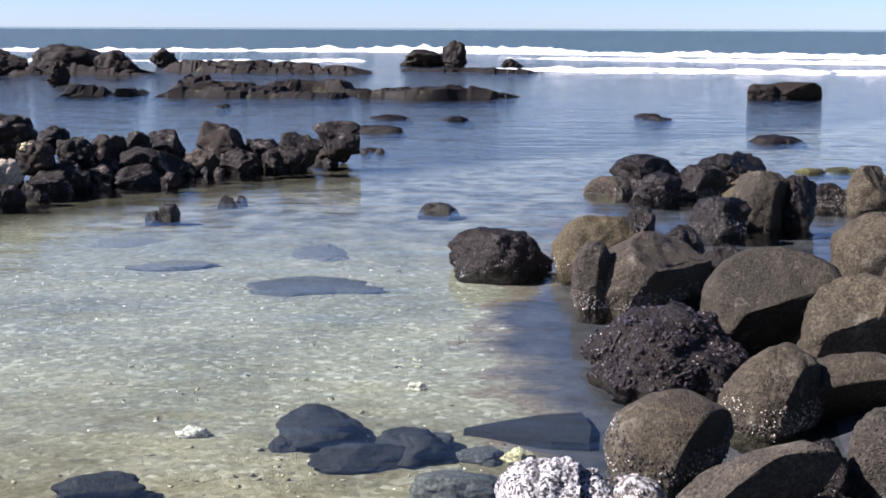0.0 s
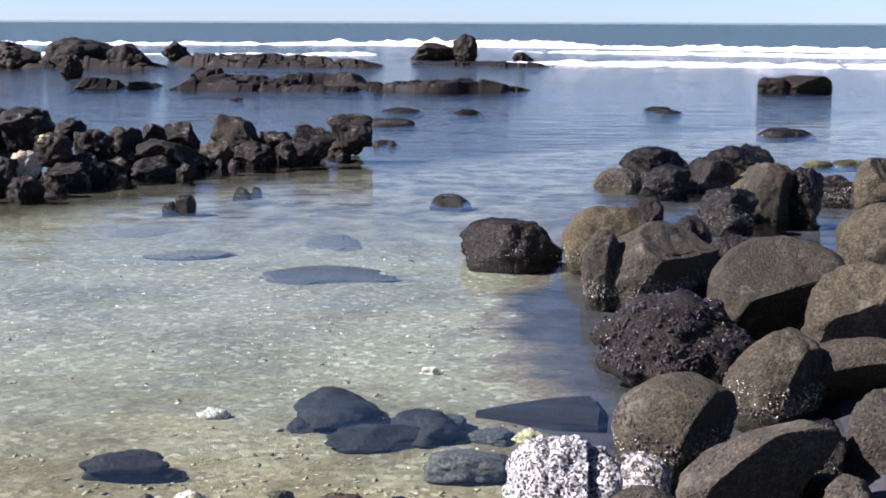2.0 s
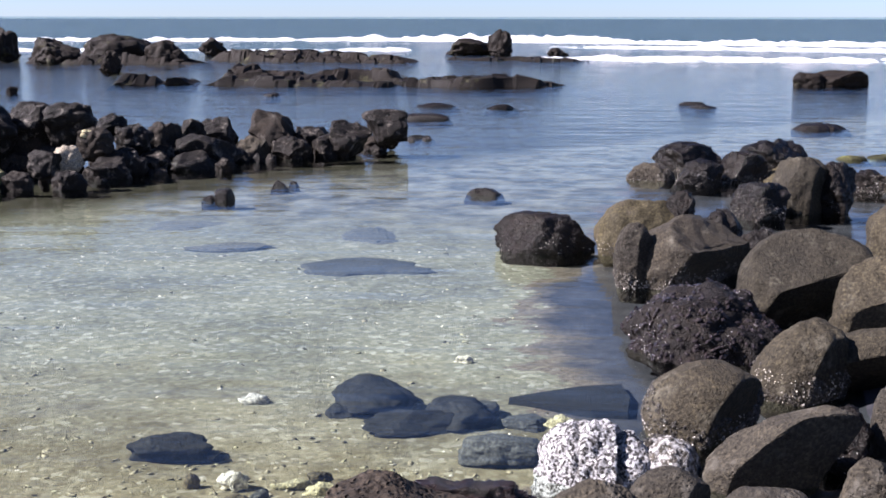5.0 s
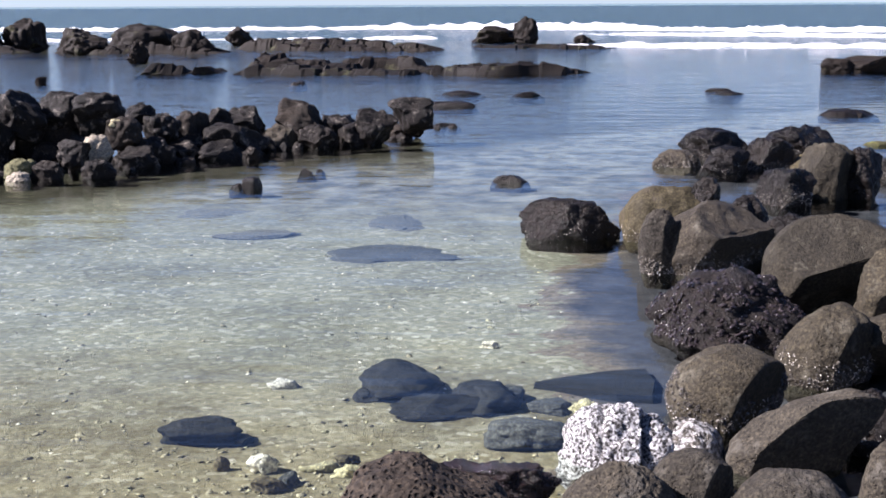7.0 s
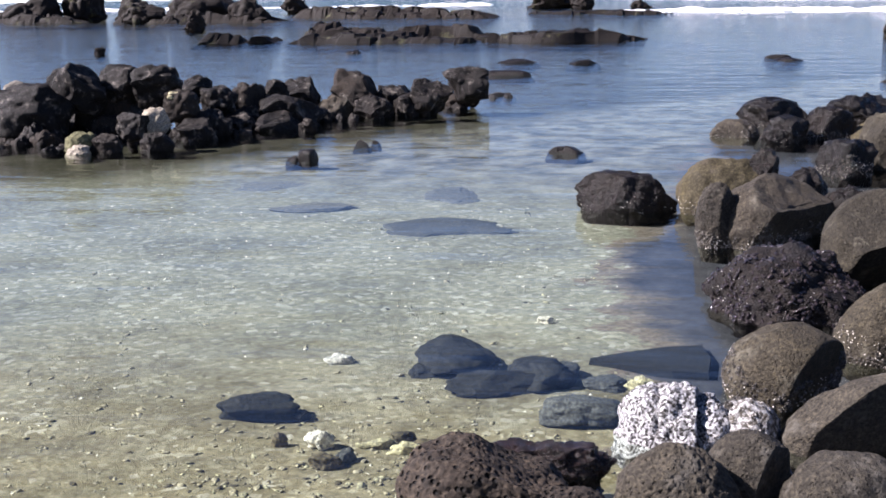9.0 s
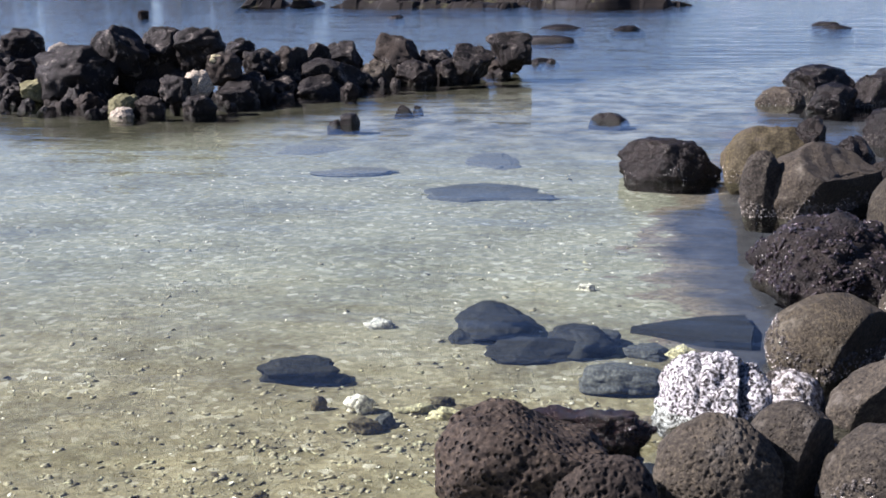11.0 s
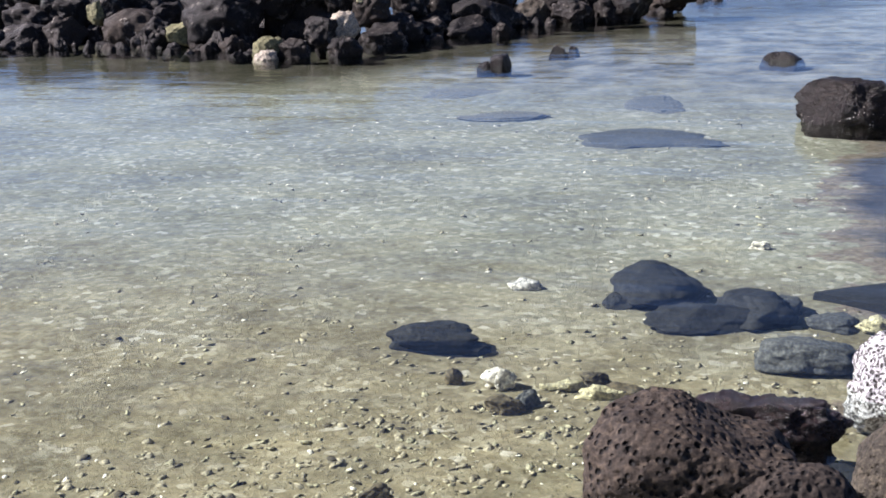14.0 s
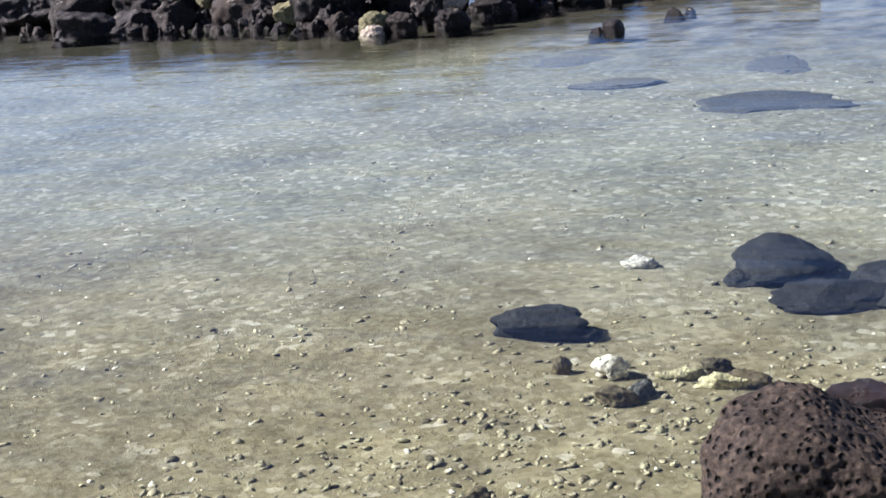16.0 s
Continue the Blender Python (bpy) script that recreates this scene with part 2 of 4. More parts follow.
    by_wall = math_node("SUBTRACT", math_node("ADD", axes.outputs[1], math_node("MULTIPLY", shift, 0.5)), math_node("ADD", 11.7, math_node("MULTIPLY", math_node("MAXIMUM", math_node("ADD", axes.outputs[0], 5.0), 0.0), 1.2)))
    links.new(math_node("ADD", math_node("MULTIPLY", by_wall, 0.9), math_node("MULTIPLY", math_node("SUBTRACT", clumps.outputs[0], 0.5), 2.5)), weed_reflection.inputs[0])
    side_mask = ramp(nodes, ((0.0, (0, 0, 0)), (1.0, (1, 1, 1))))
    links.new(math_node("ADD", side, 0.5), side_mask.inputs[0])
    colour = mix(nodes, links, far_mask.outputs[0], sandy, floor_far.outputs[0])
    stain = ramp(nodes, ((0.35, (0.09, 0.065, 0.05)), (0.65, (0.3, 0.23, 0.185))))
    links.new(grains.outputs[0], stain.inputs[0])
    colour = mix(nodes, links, fringe.outputs[0], colour, stain.outputs[0])
    colour = mix(nodes, links, weed_reflection.outputs[0], colour, mix(nodes, links, clumps.outputs[0], (0.006, 0.005, 0.002), (0.055, 0.046, 0.017)))
    # the blue of deep water is put into the bed's colour beyond the surf
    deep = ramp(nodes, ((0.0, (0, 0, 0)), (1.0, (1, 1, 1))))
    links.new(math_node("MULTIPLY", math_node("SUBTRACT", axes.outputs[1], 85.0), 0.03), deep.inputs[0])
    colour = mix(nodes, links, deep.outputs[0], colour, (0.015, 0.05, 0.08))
    colour = mix(nodes, links, 1.0, colour, (0.72, 0.72, 0.73), "MULTIPLY")
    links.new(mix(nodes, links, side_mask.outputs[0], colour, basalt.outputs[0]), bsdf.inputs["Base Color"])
    bsdf.inputs["Roughness"].default_value = 0.95
    bsdf.inputs["Specular IOR Level"].default_value = 0.1
    b = nodes.new("ShaderNodeBump")
    b.inputs["Strength"].default_value, b.inputs["Distance"].default_value = 0.6, 0.03
    links.new(grains.outputs[0], b.inputs["Height"])
    links.new(b.outputs[0], bsdf.inputs["Normal"])
    return m


def water_material():
    m, nodes, links, bsdf = material("water")
    nodes.remove(bsdf)
    out = nodes["Material Output"]
    where = nodes.new("ShaderNodeNewGeometry").outputs["Position"]
    stretch = nodes.new("ShaderNodeMapping")
    stretch.inputs["Scale"].default_value = (0.42, 1.0, 1.0)
    links.new(where, stretch.inputs[0])
    ripple = noise_node(nodes, links, stretch.outputs[0], 5.5, 3, 0.55)
    chop = noise_node(nodes, links, stretch.outputs[0], 0.9, 4, 0.55)
    swell = noise_node(nodes, links, stretch.outputs[0], 0.12, 3, 0.5)
    axes = nodes.new("ShaderNodeSeparateXYZ")
    links.new(where, axes.inputs[0])
    open_sea = nodes.new("ShaderNodeMapRange")
    open_sea.inputs["From Min"].default_value, open_sea.inputs["From Max"].default_value = 36, 95
    open_sea.inputs["To Min"].default_value, open_sea.inputs["To Max"].default_value = 0.04, 1.0
    links.new(axes.outputs[1], open_sea.inputs["Value"])
    furrow_map = nodes.new("ShaderNodeMapping")
    furrow_map.inputs["Scale"].default_value = (0.22, 1.0, 1.0)
    links.new(where, furrow_map.inputs[0])
    furrows = noise_node(nodes, links, furrow_map.outputs[0], 1.9, 3, 0.55)
    breeze = noise_node(nodes, links, stretch.outputs[0], 2.3, 4, 0.6)
    calm = nodes.new("ShaderNodeMapRange")
    calm.inputs["From Min"].default_value, calm.inputs["From Max"].default_value = 13, 40
    calm.inputs["To Min"].default_value, calm.inputs["To Max"].default_value = 0.45, 2.0
    links.new(axes.outputs[1], calm.inputs["Value"])
    normal = None
    for height, distance in ((swell, 1.0), (chop, 0.6), (furrows, 0.032), (breeze, 0.024), (ripple, 0.006)):
        b = nodes.new("ShaderNodeBump")
        b.inputs["Strength"].default_value, b.inputs["Distance"].default_value = 1.0, distance
        links.new(height.outputs[0], b.inputs["Height"])
        if height in (swell, chop):
            links.new(open_sea.outputs[0], b.inputs["Strength"])
        else:
            links.new(calm.outputs[0], b.inputs["Strength"])
        if normal:
            links.new(normal, b.inputs["Normal"])
        normal = b.outputs[0]
    fresnel = nodes.new("ShaderNodeFresnel")
    fresnel.inputs["IOR"].default_value = 1.333
    links.new(normal, fresnel.inputs["Normal"])
    clear = nodes.new("ShaderNodeBsdfTransparent")
    clear.inputs[0].default_value = (0.80, 0.92, 0.86, 1)
    gloss = nodes.new("ShaderNodeBsdfGlossy")
    gloss.inputs["Roughness"].default_value = 0.06
    links.new(normal, gloss.inputs["Normal"])
    blend = nodes.new("ShaderNodeMixShader")
    links.new(fresnel.outputs[0], blend.inputs[0])
    links.new(clear.outputs[0], blend.inputs[1])
    links.new(gloss.outputs[0], blend.inputs[2])
    links.new(blend.outputs[0], out.inputs["Surface"])
    return m


def foam_material():
    m, nodes, links, bsdf = material("foam")
    where = nodes.new("ShaderNodeNewGeometry").outputs["Position"]
    n = noise_node(nodes, links, where, 1.6, 6, 0.7)
    r = ramp(nodes, ((0.35, (0.5, 0.54, 0.56)), (0.6, (0.85, 0.86, 0.87))))
    links.new(n.outputs[0], r.inputs[0])
    links.new(r.outputs[0], bsdf.inputs["Base Color"])
    bsdf.inputs["Roughness"].default_value = 0.9
    b = nodes.new("ShaderNodeBump")
    b.inputs["Strength"].default_value, b.inputs["Distance"].default_value = 0.7, 0.2
    links.new(n.outputs[0], b.inputs["Height"])
    links.new(b.outputs[0], bsdf.inputs["Normal"])
    return m


# ---- the setting: the bed under the water, the water, the surf ----


def smooth(a, b, v):
    u = min(1.0, max(0.0, (v - a) / (b - a)))
    return u * u * (3 - 2 * u)


def bed_height(x, y):
    z = -0.16 + 0.06 * smooth(7, 9.5, y) - 0.15 * smooth(18, 32, y) - 1.0 * smooth(45, 120, y) - 6 * smooth(150, 900, y)
    z += 0.02 * noise.noise(Vector((x * 0.9, y * 0.9, 3.1))) + 0.012 * noise.noise(Vector((x * 4, y * 4, 7.7)))
    shore = smooth(0.9, 3.2, x - 0.18 * (y - 5)) * (1 - smooth(6.5, 9, y))
    z += 0.55 * shore
    z += (0.28 - z) * (1 - smooth(0.3, 3.0, y + 0.25 * max(0, -x - 1)))
    return z


def sheet(name, xs, ys, height):
    xs, ys = list(xs), list(ys)
    verts = [(x, y, height(x, y)) for y in ys for x in xs]
    n = len(xs)
    faces = [(j * n + i, j * n + i + 1, (j + 1) * n + i + 1, (j + 1) * n + i) for j in range(len(ys) - 1) for i in range(n - 1)]
    me = bpy.data.meshes.new(name)
    me.from_pydata(verts, [], faces)
    me.polygons.foreach_set("use_smooth", [True] * len(faces))
    return new(name, me)


def spread(near, step, far, grow):
    out, v, s = [], 0.0, step
    while v < far:
        out.append(v)
        if v >= near:
            s *= grow
        v += s
    return out + [far]


side_steps = spread(6, 0.1, 4500, 1.13)
xs = [-v for v in reversed(side_steps[1:])] + side_steps
ys = [-v for v in reversed(spread(1, 0.3, 300, 1.3)[1:])] + spread(20, 0.1, 4800, 1.1)
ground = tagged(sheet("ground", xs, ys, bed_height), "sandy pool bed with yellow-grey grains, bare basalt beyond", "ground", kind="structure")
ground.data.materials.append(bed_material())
water_steps = spread(1, 1.0, 4500, 1.5)
water = sheet("water", [-v for v in reversed(water_steps[1:])] + water_steps, [-v for v in reversed(spread(1, 1, 200, 1.6)[1:])] + spread(1, 1.0, 4800, 1.5), lambda x, y: 0.0)
tagged(water, "clear shallow sea water with small ripples", "water", kind="structure")
water.data.materials.append(water_material())
water.visible_shadow = False

# ---- rocks ----
CRUST = "dark basalt boulder crusted with barnacles above the waterline"
OCHRE = "ochre-stained basalt boulder standing at the water's edge"
BLACK = "black wet basalt boulder standing in the shallow water"
DOME = "large smooth grey-brown basalt boulder with a shaded hollow"
MUSSEL = "low dark rock covered with wet glinting mussels"
PALE = "boulder with pale crust and painted sun glitter, vertical cracks"
PITTED = "dark lava rock full of small gas holes"
ALGAE = "low wet rock with dark red algae at the waterline"
GREEN = "low rock with green algae among the wet boulders"
PLAIN = "rounded grey-brown basalt boulder on the rocky shore"


def rock_mesh(name, a, b, h, seed, sq=2.2, rough=0.12, cuts=3, sub=5, pit=0, peak=0, eq=0.5, fine=1.0, knobs=0, grooves=(), dents=(), facets=()):
    """A boulder 2a wide, 2b deep and h high on its base: a rounded block with worn facets, dents and lumps."""
    rnd = random.Random(seed)
    off = Vector((rnd.uniform(0, 90), rnd.uniform(0, 90), rnd.uniform(0, 90)))
    planes = []
    for _ in range(cuts):
        d = Vector((rnd.gauss(0, 1), rnd.gauss(0, 1), rnd.gauss(0, 0.8))).normalized()
        planes.append((d, rnd.uniform(0.5, 0.8) if cuts > 7 else rnd.uniform(0.62, 0.85)))
    planes += [(Vector(f[:3]).normalized(), f[3]) for f in facets]
    bm = bmesh.new()
    bmesh.ops.create_icosphere(bm, subdivisions=sub, radius=1)
    size = Vector((a, b, h / 2))
    for v in bm.verts:
        d = v.co.normalized()
        r = (abs(d.x) ** sq + abs(d.y) ** sq + abs(d.z) ** sq) ** (-1 / sq)
        q = d * r
        for m, o in planes:
            s = q.dot(m)
            if s > o:
                q -= m * (s - o) * 0.95
        w = Vector((q.x * a, q.y * b, q.z * h * 0.5)) / (0.45 * (a + b))
        n = rough * (1.0 * noise.noise(d * 1.5 + off) + 0.5 * noise.noise(d * 3.4 + off) + fine * (0.4 * noise.noise(w * 2.6 + off) + 0.22 * noise.noise(w * 6 + off) + 0.12 * noise.noise(w * 14 + off)))
        for dx, dy, dz, wide, deep in dents:
            n -= deep * smooth(0, 1, 1 - (d - Vector((dx, dy, dz)).normalized()).length / wide)
        if peak:
            q.x *= 1 - 0.3 * max(0.0, d.z)
        for g, deep in grooves:
            n -= deep * math.exp(-(((d.x - g + 0.05 * noise.noise(d * 6 + off)) / 0.045) ** 2)) * smooth(-0.1, 0.3, 0.4 - d.y)
        v.co = q * (1 + n)
    lo = [min(v.co[i] for v in bm.verts) for i in range(3)]
    hi = [max(v.co[i] for v in bm.verts) for i in range(3)]
    for v in bm.verts:
        p = Vector([(v.co[i] - lo[i]) / (hi[i] - lo[i]) * 2 - 1 for i in range(3)])
        p = Vector((p.x * a, p.y * b, h * (eq + p.z * (1 - eq)) if p.z > 0 else h * eq * (1 + p.z)))
        if pit:
            c = noise.voronoi(p * 38 + off, distance_metric="DISTANCE", exponent=2.5)[0][0]
            p -= (v.normal if v.normal.length else p.normalized()) * 0.02 * max(0.0, 1 - c / 0.45) * (0.55 + 0.45 * noise.noise(p * 9 + off))
        if knobs:
            c = noise.voronoi(p * 34 + off, distance_metric="DISTANCE", exponent=2.5)[0][0]
            p += (v.normal if v.normal.length else p.normalized()) * 0.02 * knobs * max(0.0, 0.75 - c) * (0.6 + 0.5 * noise.noise(p * 6 + off))
        v.co = p
    for f in bm.faces:
        f.smooth = True
    me = bpy.data.meshes.new(name)
    bm.to_mesh(me)
    bm.free()
    return me


def rock(name, x, y, z, a, b, h, rz, seed, mat, label, category, group, tilt=0, **shape):
    ob = new(name, rock_mesh(name, a, b, h, seed, **shape))
    ob.matrix_basis = pose(x, y, z, 0, 0, rz) @ pose(0, 0, 0, 0, tilt, 0)
    ob.data.materials.append(mat)
    return tagged(ob, label, category, group)


def part(name, mesh, mat, parent, label=""):
    ob = new(name, mesh)
    ob.parent = parent
    if mat:
        mesh.materials.append(mat)
    return tagged(ob, label)


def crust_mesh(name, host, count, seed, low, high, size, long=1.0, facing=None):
    """Barnacle cones, mussel shells or painted glint specks, seated on a rock's skin between two heights over its base.
    """
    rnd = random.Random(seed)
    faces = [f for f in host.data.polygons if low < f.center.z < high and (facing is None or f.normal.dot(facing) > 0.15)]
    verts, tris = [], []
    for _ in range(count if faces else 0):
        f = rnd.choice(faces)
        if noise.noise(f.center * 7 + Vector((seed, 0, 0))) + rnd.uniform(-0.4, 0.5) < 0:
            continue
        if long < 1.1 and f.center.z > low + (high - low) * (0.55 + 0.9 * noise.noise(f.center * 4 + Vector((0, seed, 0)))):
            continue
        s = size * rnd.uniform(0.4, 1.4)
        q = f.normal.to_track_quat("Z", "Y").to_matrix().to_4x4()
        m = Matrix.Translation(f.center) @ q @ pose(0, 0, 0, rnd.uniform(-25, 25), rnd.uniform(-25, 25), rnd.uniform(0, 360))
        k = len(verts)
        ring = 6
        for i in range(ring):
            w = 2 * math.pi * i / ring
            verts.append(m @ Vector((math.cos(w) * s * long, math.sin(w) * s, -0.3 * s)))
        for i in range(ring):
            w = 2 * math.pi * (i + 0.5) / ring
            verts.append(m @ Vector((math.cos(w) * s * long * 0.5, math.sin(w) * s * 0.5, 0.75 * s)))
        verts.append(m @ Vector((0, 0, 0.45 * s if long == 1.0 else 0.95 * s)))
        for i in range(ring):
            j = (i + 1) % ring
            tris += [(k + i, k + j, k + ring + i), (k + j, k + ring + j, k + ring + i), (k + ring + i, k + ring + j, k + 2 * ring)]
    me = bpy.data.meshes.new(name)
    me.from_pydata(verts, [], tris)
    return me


def seats(host, count, seed, low, high):
    """Places for single shells on a rock's skin between two heights over its base."""
    rnd = random.Random(seed)
    faces = [f for f in host.data.polygons if low < f.center.z < high]
    out = []
    while len(out) < count:
        f = rnd.choice(faces)
        if noise.noise(f.center * 5 + Vector((seed, 0, 0))) + rnd.uniform(-0.5, 0.5) > 0:
            q = f.normal.to_track_quat("Z", "Y").to_matrix().to_4x4()
            s = rnd.uniform(0.6, 1.2)
            out.append(Matrix.Translation(f.center) @ q @ pose(0, 0, 0, rnd.uniform(-30, 30), rnd.uniform(-35, 35), rnd.uniform(0, 360)) @ Matrix.Diagonal((s, s, s, 1)))
    return out


def mussel_mesh():
    """One closed mussel: a pointed, keeled drop of a shell."""
    rings, n = 5, 8
    verts, faces = [], []
    for j in range(rings):
        u = j / (rings - 1)
        w = 0.0105 * math.sin(math.pi * (0.06 + 0.88 * u)) ** 0.7 * (0.75 + 0.4 * u)
        for i in range(n):
            a = 2 * math.pi * i / n
            verts.append((-0.02 + 0.042 * u, w * math.cos(a), 0.004 + w * 0.8 * math.sin(a)))
    for j in range(rings - 1):
        for i in range(n):
            k = (i + 1) % n
            faces.append((j * n + i, (j + 1) * n + i, (j + 1) * n + k, j * n + k))
    faces += [tuple(range(n)), tuple((rings - 1) * n + i for i in reversed(range(n)))]
    me = bpy.data.meshes.new("mussel")
    me.from_pydata(verts, [], faces)
    me.polygons.foreach_set("use_smooth", [True] * len(faces))
    me.materials.append(shell_black)
    return me


shell_mesh = mussel_mesh()


def boulder(x, y, z, a, b, h, rz, seed, mat=None, label=PLAIN, shells=0, **shape):
    ob = rock("boulder", x, y, z, a, b, h, rz, seed, mat or dry, label, "boulder", "boulders of the shore", **{"sub": 6, **({"fine": 1.6, "cuts": 6, "rough": 0.13, "sq": 2.5, "knobs": 1.0} if mat is wet else {"fine": 0.9, "cuts": 2, "rough": 0.1}), **shape})
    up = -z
    if mat is mussel or shells == 2:
        for m in seats(ob, 230 if mat is mussel else 70, seed + 7, up, h):
            one = part("mussel", shell_mesh, None, ob)
            one.matrix_basis = m
        part("mussel_crust", crust_mesh("mussel_crust", ob, 1100, seed, up, h, 0.011, 1.7), shell_black, ob, "black glinting mussel shells")["kind"] = "stuff"
    # sun glints on the wet rock are put in as small white specks
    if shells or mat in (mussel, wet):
        part("barnacle_speckle", crust_mesh("barnacle_speckle", ob, 700 if shells or mat is mussel else 200, seed + 3, up, up + (0.4 if mat is mussel else 0.17), 0.0038, 1.01), glint_white, ob, "white specks standing in for sun glints on wet rock")["kind"] = "stuff"
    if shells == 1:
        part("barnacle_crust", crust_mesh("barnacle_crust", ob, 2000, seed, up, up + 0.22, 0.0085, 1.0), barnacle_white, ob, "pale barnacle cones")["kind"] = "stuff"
    return ob


def stone(x, y, z, a, b, h, rz, seed, mat=None, label="small black wet stone rising from the water", **shape):
    return rock("stone", x, y, z, a, b, h, rz, seed + 300, mat or wet, label, "stone", "stones in the water", **{"sub": 4, "eq": 0.25, **shape})


WALL_LABELS = {"yellow_coral": "small pale yellow stone wedged in the piled rock wall", "chalky_stone": "chalk-white stone at the foot of the rock wall", "mossy_stone": "green-stained stone at the foot of the rock wall"}


def wall_rock(x, y, z, a, b, h, rz, seed, mat=None, **shape):
    label = WALL_LABELS.get(mat and mat.name, "sun-bleached grey rock in the piled rock wall") if mat else "dark angular lava rock in the piled rock wall"
    shape = {"tilt": (seed * 37) % 21 - 10, "cuts": 6, "rough": 0.17, "sq": 2.4, "sub": 5, "fine": 1.25, "eq": 0.5, **shape}
    return rock("wall_rock", x, y, z, a, b, h, rz, seed + 600, mat or wall_dark, label, "rock", "rocks of the piled wall", **shape)


def reef(x, y, z, a, b, h, rz, seed, **shape):
    shape = {"cuts": 4, "rough": 0.25, "sub": 5, "fine": 1.2, "eq": 0.22, **shape}
    return rock("reef_rock", x, y, z, a, b, h, rz, seed + 900, reef_dark, "dark brown lava rock of the reef before the surf", "rock", "rocks of the reef", **shape)


def sunken_stone(x, y, z, a, b, h, rz, seed, mat=None, **shape):
    return rock("sunken_stone", x, y, z, a, b, h, rz, seed + 1200, mat or sunk, ("grey stone lying under water on the sand" if mat in (pale_sunk, veiled) else "brown stone lying under water on the sand") if mat else "dark basalt stone lying under water on the sand", "stone", "stones on the pool bed", **{"sub": 5, "cuts": 4, "rough": 0.2, "sq": 2.3, "fine": 0.7, **shape})


def coral_chunk(x, y, z, a, b, h, rz, seed, mat=None, **shape):
    return rock("coral_chunk", x, y, z, a, b, h, rz, seed + 1500, mat or coral_white, "yellow-stained coral piece under water on the sand" if mat else "white bleached coral piece under water on the sand", "coral", "coral pieces on the pool bed", sub=3, rough=0.5, cuts=2, **shape)


# the boulders of the shore
boulder(1.42, 8.97, -0.20, 0.48, 0.41, 0.68, -9, 701, mat=crusted, label=CRUST, shells=1, eq=0.5, sq=2.3, cuts=2, peak=1, facets=((0.78, -0.52, -0.38, 0.34), (0.45, -0.3, 0.85, 0.66)))
boulder(1.04, 8.77, -0.20, 0.15, 0.13, 0.66, -7, 702, mat=crusted, label=CRUST, shells=1, eq=0.55)
boulder(1.27, 10.14, -0.20, 0.41, 0.35, 0.65, -7, 703, mat=ochre, label=OCHRE, shells=1, eq=0.48, sq=2.2, cuts=3)
# added black lump: the ochre boulder's shaded side put into colour
boulder(1.52, 10.05, -0.20, 0.15, 0.13, 0.72, -9, 704, mat=wet, label=BLACK, eq=0.7)
boulder(1.83, 9.90, -0.20, 0.21, 0.18, 0.60, -10, 705, mat=wet, label=BLACK)
boulder(2.07, 9.20, -0.20, 0.24, 0.20, 0.56, -13, 706, mat=wet, label=BLACK)
boulder(2.02, 7.75, -0.20, 0.45, 0.41, 0.79, -15, 707, mat=dry, label=DOME, eq=0.45, sq=2.25, cuts=1, rough=0.07, facets=((0.5, -0.72, -0.5, 0.36), (0.95, -0.3, -0.1, 0.75)), dents=((0.35, -0.8, -0.5, 0.5, 0.2),))
boulder(2.32, 7.00, -0.20, 0.35, 0.30, 0.77, -18, 708, mat=dry, eq=0.5, sq=2.6, cuts=2, rough=0.1, facets=((0.4, -0.85, -0.4, 0.42), (-0.2, -0.5, 0.8, 0.8)))
boulder(3.31, 9.40, -0.20, 0.44, 0.37, 0.78, -19, 709, mat=dry, eq=0.55, sq=2.3, cuts=1)
boulder(1.27, 7.15, -0.20, 0.48, 0.60, 0.57, -10, 710, mat=mussel, label=MUSSEL, eq=0.4, rough=0.2, knobs=0.6, sq=2.0, dents=((-0.8, -0.5, 0.3, 0.6, 0.15),))
boulder(1.59, 6.10, -0.20, 0.25, 0.21, 0.60, -15, 711, mat=dry, shells=1, eq=0.42, sq=2.3, cuts=2, peak=1, rough=0.08, facets=((0.85, -0.5, -0.2, 0.5),))
boulder(2.03, 6.15, -0.02, 0.34, 0.20, 0.37, -18, 712, mat=dry, eq=0.45, sq=2.4, cuts=1, rough=0.08, tilt=-10, facets=((0.2, -0.7, -0.7, 0.3),))
boulder(1.00, 5.50, -0.20, 0.28, 0.27, 0.54, -10, 713, mat=dry, shells=1, eq=0.5, sq=2.05, cuts=0, rough=0.05, facets=((0.87, -0.42, -0.22, 0.42),))
boulder(1.86, 5.20, -0.20, 0.18, 0.15, 0.57, -20, 714, mat=weathered, eq=0.5)
boulder(1.29, 4.78, -0.06, 0.36, 0.18, 0.37, -15, 715, mat=weathered, eq=0.5, tilt=-27, rough=0.08, cuts=1, sq=2.4, facets=((0.55, -0.75, -0.4, 0.22),), dents=((-0.5, -0.3, 0.8, 0.6, 0.16),))
boulder(0.47, 4.95, -0.20, 0.28, 0.21, 0.43, -5, 716, mat=pale, label=PALE, eq=0.36, sq=2.4, cuts=2, rough=0.13, fine=1.5, knobs=0.5, grooves=((-0.3, 0.09), (0.4, 0.34)))
boulder(0.76, 4.90, -0.20, 0.15, 0.15, 0.38, -9, 717, mat=peppered, label=CRUST, shells=1, eq=0.5)
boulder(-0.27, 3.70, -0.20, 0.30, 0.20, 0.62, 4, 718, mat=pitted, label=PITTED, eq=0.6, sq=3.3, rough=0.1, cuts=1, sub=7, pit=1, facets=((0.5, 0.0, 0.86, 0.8),))
